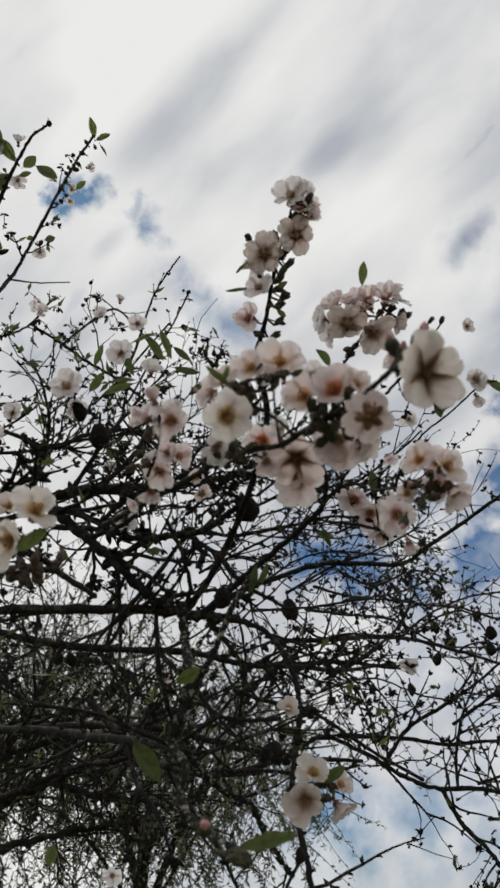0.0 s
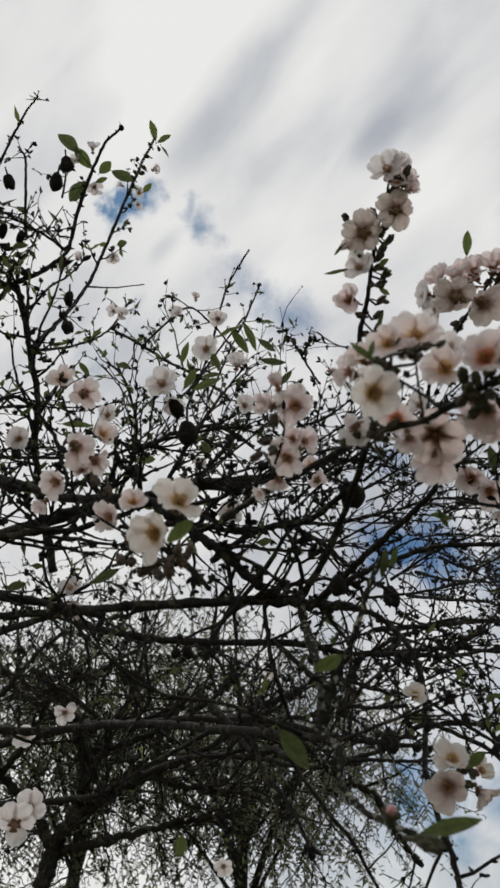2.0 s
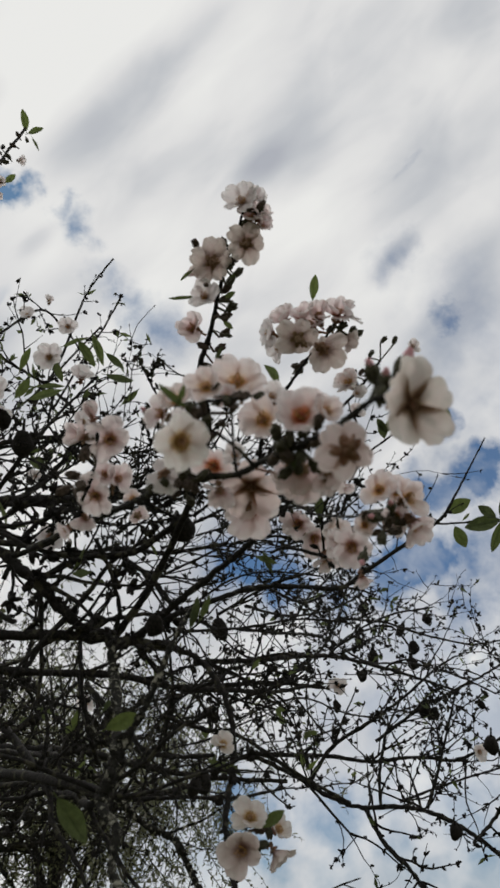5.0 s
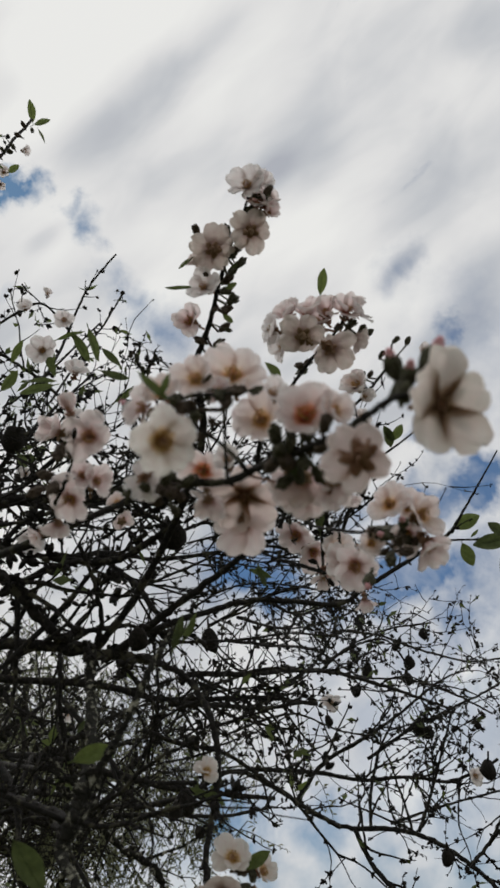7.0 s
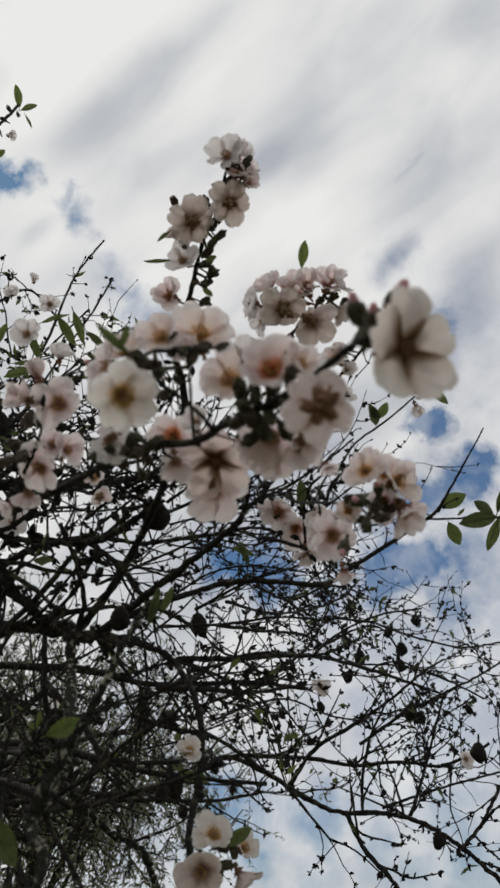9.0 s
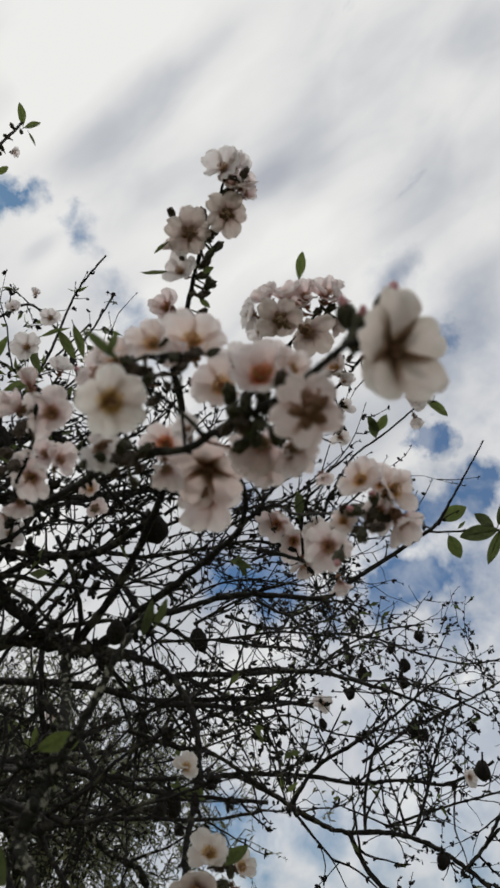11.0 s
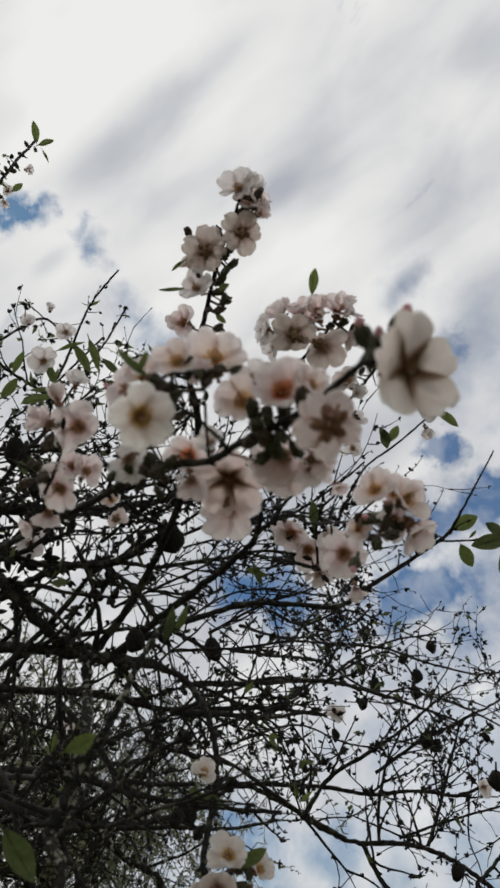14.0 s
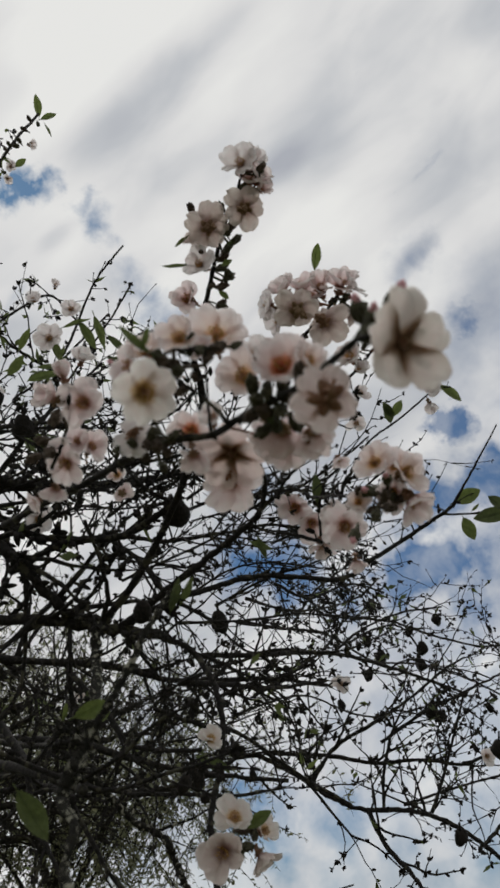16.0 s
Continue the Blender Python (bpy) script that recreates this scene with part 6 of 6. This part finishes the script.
branch(TREE, [(-0.114, 0.775, 1.977), (-0.065, 0.742, 1.981), (-0.012, 0.714, 1.977), (0.041, 0.683, 1.977), (0.068, 0.657, 1.975)], 2.2, 1.2, 26, 0.06, None, 1.10)
branch(TREE, [(-0.085, 0.839, 1.971), (-0.044, 0.789, 1.982), (-0.006, 0.754, 1.989), (0.017, 0.715, 2.006)], 2.2, 1.1, 24, 0.06, None, 1.10)
branch(TREE, [(0.008, 0.774, 1.961), (0.051, 0.750, 1.986), (0.086, 0.711, 2.000), (0.119, 0.681, 2.003)], 2.0, 1.0, 22, 0.06, None, 1.10)
branch(TREE, [(-0.070, 0.720, 2.012), (-0.037, 0.697, 2.005), (-0.003, 0.665, 2.009), (0.019, 0.631, 2.017)], 1.6, 0.9, 18, 0.05, None, 1.00)
branch(TREE, [(0.093, 0.644, 1.888), (0.100, 0.632, 1.902), (0.118, 0.610, 1.913)], 2.2, 1.2, 5, 0.03, None, 1.00)
branch(TREE, [(0.139, 0.641, 1.885), (0.136, 0.630, 1.899), (0.147, 0.613, 1.905)], 1.9, 1.0, 4, 0.03, None, 1.00)
branch(TREE, [(0.152, 0.638, 1.886), (0.156, 0.627, 1.901), (0.167, 0.607, 1.909)], 1.9, 1.0, 4, 0.03, None, 1.00)
branch(TREE, [(-0.093, 1.081, 2.096), (-0.026, 1.024, 2.127), (0.039, 0.965, 2.145), (0.092, 0.909, 2.161)], 2.4, 1.1, 12, 0.07, None, 1.15)
branch(TREE, [(-0.175, 1.101, 2.165), (-0.084, 1.038, 2.184), (0.011, 0.984, 2.208), (0.067, 0.906, 2.219)], 2.4, 1.1, 12, 0.07, None, 1.15)
branch(TREE, [(0.098, 0.960, 2.059), (0.168, 0.933, 2.084), (0.224, 0.886, 2.105), (0.253, 0.839, 2.113)], 2.4, 1.1, 12, 0.07, None, 1.15)
branch(TREE, [(0.010, 0.926, 2.034), (0.069, 0.903, 2.055), (0.131, 0.855, 2.060)], 2.4, 1.1, 12, 0.07, None, 1.15)
branch(TREE, [(-0.252, 1.130, 2.222), (-0.153, 1.043, 2.238), (-0.080, 0.962, 2.251)], 2.4, 1.1, 12, 0.07, None, 1.15)
branch(TREE, [(0.146, 1.075, 2.066), (0.222, 1.045, 2.094), (0.284, 0.989, 2.126), (0.316, 0.939, 2.137)], 2.4, 1.1, 12, 0.07, None, 1.15)
# upper crown
branch(TREE, [(-0.541, 1.165, 2.040), (-0.577, 1.147, 2.162), (-0.604, 1.123, 2.279), (-0.592, 1.060, 2.371), (-0.605, 1.012, 2.449), (-0.604, 0.964, 2.497), (-0.610, 0.917, 2.535)], 7.9, 5.1, 26, 0.12, None, 1.56, 0.15)
branch(TREE, [(-0.614, 0.911, 2.537), (-0.562, 0.920, 2.581), (-0.520, 0.913, 2.626), (-0.498, 0.876, 2.682), (-0.464, 0.831, 2.743), (-0.431, 0.797, 2.792), (-0.400, 0.787, 2.824)], 5.1, 2.2, 11, 0.03, None, 1.66, 0.15)
branch(TREE, [(-0.631, 1.063, 2.506), (-0.665, 1.238, 2.772), (-0.694, 1.399, 3.044), (-0.652, 1.391, 3.207), (-0.610, 1.369, 3.368), (-0.585, 1.398, 3.606), (-0.595, 1.533, 4.002)], 5.4, 4.5, 10, 0.05, None, 2.15, 0.15)
branch(TREE, [(-0.849, 1.069, 2.492), (-0.717, 0.981, 2.525), (-0.625, 0.930, 2.558)], 5.7, 5.3, 11, 0.10, None, 1.76, 0.15)
branch(TREE, [(-0.685, 1.395, 3.052), (-0.616, 1.417, 3.063), (-0.527, 1.432, 3.083)], 2.7, 1.5, 0, 0.05, None, 2.15, 0.15)
branch(TREE, [(-0.537, 0.949, 2.662), (-0.574, 0.910, 2.673), (-0.602, 0.887, 2.675), (-0.645, 0.845, 2.680)], 3.3, 2.2, 14, 0.10, None, 1.66, 0.15)
branch(TREE, [(-0.610, 0.902, 2.660), (-0.595, 0.835, 2.714), (-0.583, 0.785, 2.751), (-0.590, 0.770, 2.757)], 3.3, 1.6, 9, 0.03, None, 1.65, 0.15)
branch(TREE, [(-0.726, 0.892, 2.735), (-0.690, 0.855, 2.813), (-0.660, 0.827, 2.877), (-0.624, 0.798, 2.941), (-0.600, 0.789, 2.986)], 3.5, 1.8, 8, 0.02, None, 1.88, 0.15)
branch(TREE, [(-0.516, 0.837, 2.687), (-0.505, 0.814, 2.707), (-0.496, 0.786, 2.728)], 2.1, 1.6, 3, 0.05, None, 1.60, 0.15)
branch(TREE, [(-0.627, 1.069, 2.503), (-0.602, 1.228, 2.665), (-0.583, 1.361, 2.842), (-0.581, 1.459, 3.038)], 3.3, 3.0, 10, 0.05, None, 2.15, 0.15)
branch(TREE, [(-0.583, 1.361, 2.842), (-0.507, 1.414, 2.820), (-0.437, 1.463, 2.794), (-0.363, 1.504, 2.771), (-0.277, 1.475, 2.671)], 4.1, 3.9, 12, 0.12, None, 2.13, 0.15)
branch(TREE, [(-0.508, 1.416, 2.818), (-0.445, 1.454, 2.949), (-0.395, 1.513, 3.049), (-0.301, 1.596, 2.988), (-0.262, 1.572, 2.873)], 3.4, 2.9, 10, 0.06, None, 2.15, 0.15)
branch(TREE, [(-0.418, 1.629, 2.761), (-0.369, 1.684, 3.027), (-0.327, 1.641, 3.196), (-0.288, 1.593, 3.260), (-0.226, 1.540, 3.328)], 4.3, 2.6, 8, 0.03, None, 2.15, 0.15)
branch(TREE, [(-0.351, 1.622, 2.792), (-0.307, 1.756, 3.111), (-0.259, 1.749, 3.230), (-0.204, 1.693, 3.331)], 3.6, 2.8, 8, 0.03, None, 2.15, 0.15)
branch(TREE, [(-0.446, 1.541, 2.697), (-0.397, 1.592, 2.815), (-0.301, 1.596, 2.988), (-0.244, 1.557, 3.040)], 3.4, 2.3, 8, 0.10, None, 2.15, 0.15)
branch(TREE, [(-0.581, 1.569, 2.397), (-0.493, 1.415, 2.498), (-0.498, 1.345, 2.587), (-0.524, 1.283, 2.647)], 5.2, 2.5, 19, 0.12, None, 2.01, 0.15)
branch(TREE, [(-0.410, 1.410, 2.359), (-0.338, 1.361, 2.466), (-0.279, 1.395, 2.608), (-0.227, 1.435, 2.731)], 5.8, 2.6, 19, 0.12, None, 2.02, 0.15)
branch(TREE, [(-0.576, 1.285, 2.447), (-0.444, 1.307, 2.405), (-0.380, 1.307, 2.435), (-0.284, 1.357, 2.489), (-0.194, 1.401, 2.451)], 4.6, 4.7, 19, 0.12, None, 1.79, 0.15)
branch(TREE, [(-0.730, 1.036, 2.282), (-0.636, 1.041, 2.360), (-0.574, 1.109, 2.322), (-0.515, 1.098, 2.192)], 4.0, 3.8, 14, 0.12, None, 1.54, 0.15)
branch(TREE, [(-0.626, 0.944, 2.116), (-0.532, 1.004, 2.119), (-0.486, 1.109, 2.197)], 3.5, 3.8, 11, 0.10, None, 1.43, 0.15)

# ---- the trunk of the near tree stands beside the path ----
def near_trunk():
    soup = Soup()
    line = smooth_line([(-1.75, 1.75, -0.1), (-1.72, 1.70, 0.5), (-1.62, 1.72, 1.0), (-1.5, 1.7, 1.35), (-1.25, 1.65, 1.55)], 6)
    n = len(line)
    soup.tube(line, [0.13 - 0.06 * i / n + (0.05 * max(0, 1 - i / 4)) for i in range(n)], 12, 0, 0.08)
    part_mesh("trunk", soup.mesh("trunk", FAR_BARK), FAR_BARK, TREE)
    branch(TREE, [(-1.30, 1.66, 1.50), (-1.10, 1.48, 1.76), (-0.753, 1.317, 1.966)], 45, 18, 0, 0.1)
    branch(TREE, [(-1.30, 1.66, 1.50), (-1.19, 1.59, 1.82), (-0.939, 1.525, 2.092)], 45, 18, 0, 0.1)
    branch(TREE, [(-1.30, 1.66, 1.50), (-1.13, 1.44, 1.94), (-0.816, 1.223, 2.332)], 45, 18, 0, 0.1)
    branch(TREE, [(-1.30, 1.66, 1.50), (-1.25, 1.63, 1.93), (-1.055, 1.606, 2.316)], 45, 18, 0, 0.1)
    branch(TREE, [(-1.30, 1.66, 1.50), (-1.20, 1.59, 2.05), (-0.953, 1.531, 2.559)], 45, 18, 0, 0.1)
    branch(TREE, [(-1.30, 1.66, 1.50), (-1.33, 2.00, 1.76), (-1.209, 2.349, 1.972)], 45, 18, 0, 0.1)
    branch(TREE, [(-1.30, 1.66, 1.50), (-1.51, 2.42, 1.74), (-1.574, 3.189, 1.927)], 45, 18, 0, 0.1)


near_trunk()


# ---- a second almond tree farther back ----
fork = tagged(new("almond_tree"), "older almond tree with a forked dark trunk and bare twigs", "tree")
soup = Soup()
line = smooth_line([(-2.244, 5.278, -0.100), (-2.194, 5.278, 0.800), (-2.048, 5.297, 1.616)], 6)
soup.tube(line, [0.17 - 0.005 * i for i in range(len(line))], 12, 0, 0.08)
part_mesh("trunk", soup.mesh("trunk", FAR_BARK), FAR_BARK, fork)
branch(fork, [(-2.048, 5.297, 1.616), (-1.979, 5.286, 1.902), (-1.856, 5.284, 2.137), (-1.799, 5.255, 2.309), (-1.801, 5.193, 2.517), (-1.898, 4.992, 2.779), (-2.090, 4.741, 2.988)], 56.9, 21.7, 24, 0.50, FAR_BARK, 2.2)
branch(fork, [(-1.989, 5.307, 1.920), (-1.576, 5.337, 1.996), (-1.078, 5.349, 2.102), (-0.735, 5.404, 2.139)], 31.9, 12.6, 20, 0.45, FAR_BARK, 2.2)
branch(fork, [(-1.872, 5.331, 2.142), (-1.598, 5.299, 2.276), (-1.334, 5.255, 2.374), (-1.069, 5.197, 2.468), (-0.667, 5.131, 2.631), (-0.154, 5.149, 2.736)], 38.8, 12.2, 28, 0.45, FAR_BARK, 2.2)
branch(fork, [(-1.989, 5.307, 1.920), (-2.087, 5.138, 2.156), (-2.232, 4.831, 2.319), (-2.464, 4.564, 2.512)], 36.5, 18.2, 22, 0.45, FAR_BARK, 2.2)
branch(fork, [(-1.334, 5.255, 2.374), (-1.065, 5.226, 2.294), (-0.722, 5.289, 2.263), (-0.347, 5.440, 2.174)], 22.1, 9.5, 19, 0.40, FAR_BARK, 2.2)
branch(fork, [(-1.792, 5.232, 2.305), (-1.565, 5.035, 2.630), (-1.401, 4.901, 2.935), (-1.328, 4.827, 3.232)], 24.7, 9.1, 24, 0.45, FAR_BARK, 2.2)
branch(fork, [(-2.232, 4.831, 2.319), (-1.950, 4.584, 2.540), (-1.800, 4.483, 2.756), (-1.506, 4.457, 2.848)], 21.7, 8.4, 19, 0.40, FAR_BARK, 2.2)
branch(fork, [(-2.464, 4.564, 2.512), (-2.155, 4.445, 2.720), (-1.980, 4.454, 2.972), (-1.750, 4.384, 3.130)], 21.2, 8.6, 19, 0.40, FAR_BARK, 2.2)
branch(fork, [(-0.667, 5.131, 2.631), (-0.304, 5.106, 2.883), (0.021, 5.087, 2.986), (0.261, 5.073, 3.015)], 12.2, 6.1, 16, 0.35, FAR_BARK, 2.2)
branch(fork, [(-1.801, 5.193, 2.517), (-1.339, 5.106, 2.603), (-0.860, 5.051, 2.844), (-0.566, 4.923, 3.074)], 22.5, 9.0, 22, 0.45, FAR_BARK, 2.2)

# ---- the tree with drooping strands behind ----
def drooping_tree(x, y, height, spread, strands, seed):
    tree = tagged(new("drooping_tree"), "grey-green tree with dense hanging strands of small leaves", "tree", "drooping trees behind the orchard")
    tree.location = (x, y, 0)
    r = random.Random(seed)
    soup = Soup()
    soup.tube(smooth_line([(0, 0, -0.1), (0.05, 0.02, 0.6), (-0.04, 0.05, 1.3), (0.0, 0.0, height * 0.6)], 5), [0.11 - 0.004 * i for i in range(16)], 10, 0, 0.1)
    part_mesh("trunk", soup.mesh("trunk", FAR_BARK), FAR_BARK, tree)
    tips = []
    for k in range(16):
        a = 2 * math.pi * k / 16 + r.uniform(-0.2, 0.2)
        out = spread * r.uniform(0.45, 0.95)
        top = height * r.uniform(0.72, 1.0)
        foot = Vector((0, 0, height * r.uniform(0.35, 0.6)))
        end = Vector((math.cos(a) * out, math.sin(a) * out, top * (1 - 0.25 * (out / spread) ** 2)))
        line = smooth_line([foot, foot.lerp(end, 0.45) + Vector((0, 0, 0.35)), end], 6)
        soup = Soup()
        soup.tube(line, [0.022 - 0.016 * i / len(line) for i in range(len(line))], 6, 0, 0.1)
        part_mesh("limb", soup.mesh("limb", FAR_BARK), FAR_BARK, tree)
        tips.append(line)
    soup, twigs = Soup(), Soup()
    for line in tips:
        for _ in range(strands):
            p = line[r.randrange(4, len(line))] + Vector((r.gauss(0, 0.40), r.gauss(0, 0.40), r.gauss(0.05, 0.42)))
            ln = r.uniform(0.25, 0.9)
            strand = [p]
            drift = Vector((r.gauss(0, 0.65), r.gauss(0, 0.65), -1)).normalized()
            for i in range(6):
                strand.append(strand[-1] + (drift + Vector((r.gauss(0, 0.12), r.gauss(0, 0.12), 0))) * ln / 6)
            twigs.tube(strand, [0.0052 - 0.0006 * i for i in range(7)], 3)
            for i in range(18):
                q = strand[min(5, i // 3)].lerp(strand[min(6, i // 3 + 1)], i / 3 % 1)
                way = Vector((r.gauss(0, 1), r.gauss(0, 1), r.gauss(-0.5, 0.5))).normalized()
                soup.blade(q, way, way.orthogonal(), r.uniform(0.035, 0.078), r.uniform(0.014, 0.028))
    tagged(part_mesh("strand_curtain", twigs.mesh("strand_curtain", FAR_BARK), FAR_BARK, tree), kind="stuff")
    tagged(part_mesh("foliage", soup.mesh("foliage", GREY_LEAF), GREY_LEAF, tree, "dense small grey-green leaves"), kind="stuff")
    return tree


drooping_tree(-0.95, 7.56, 4.1, 2.2, 68, 31)
drooping_tree(-2.55, 7.60, 5.1, 2.3, 62, 32)
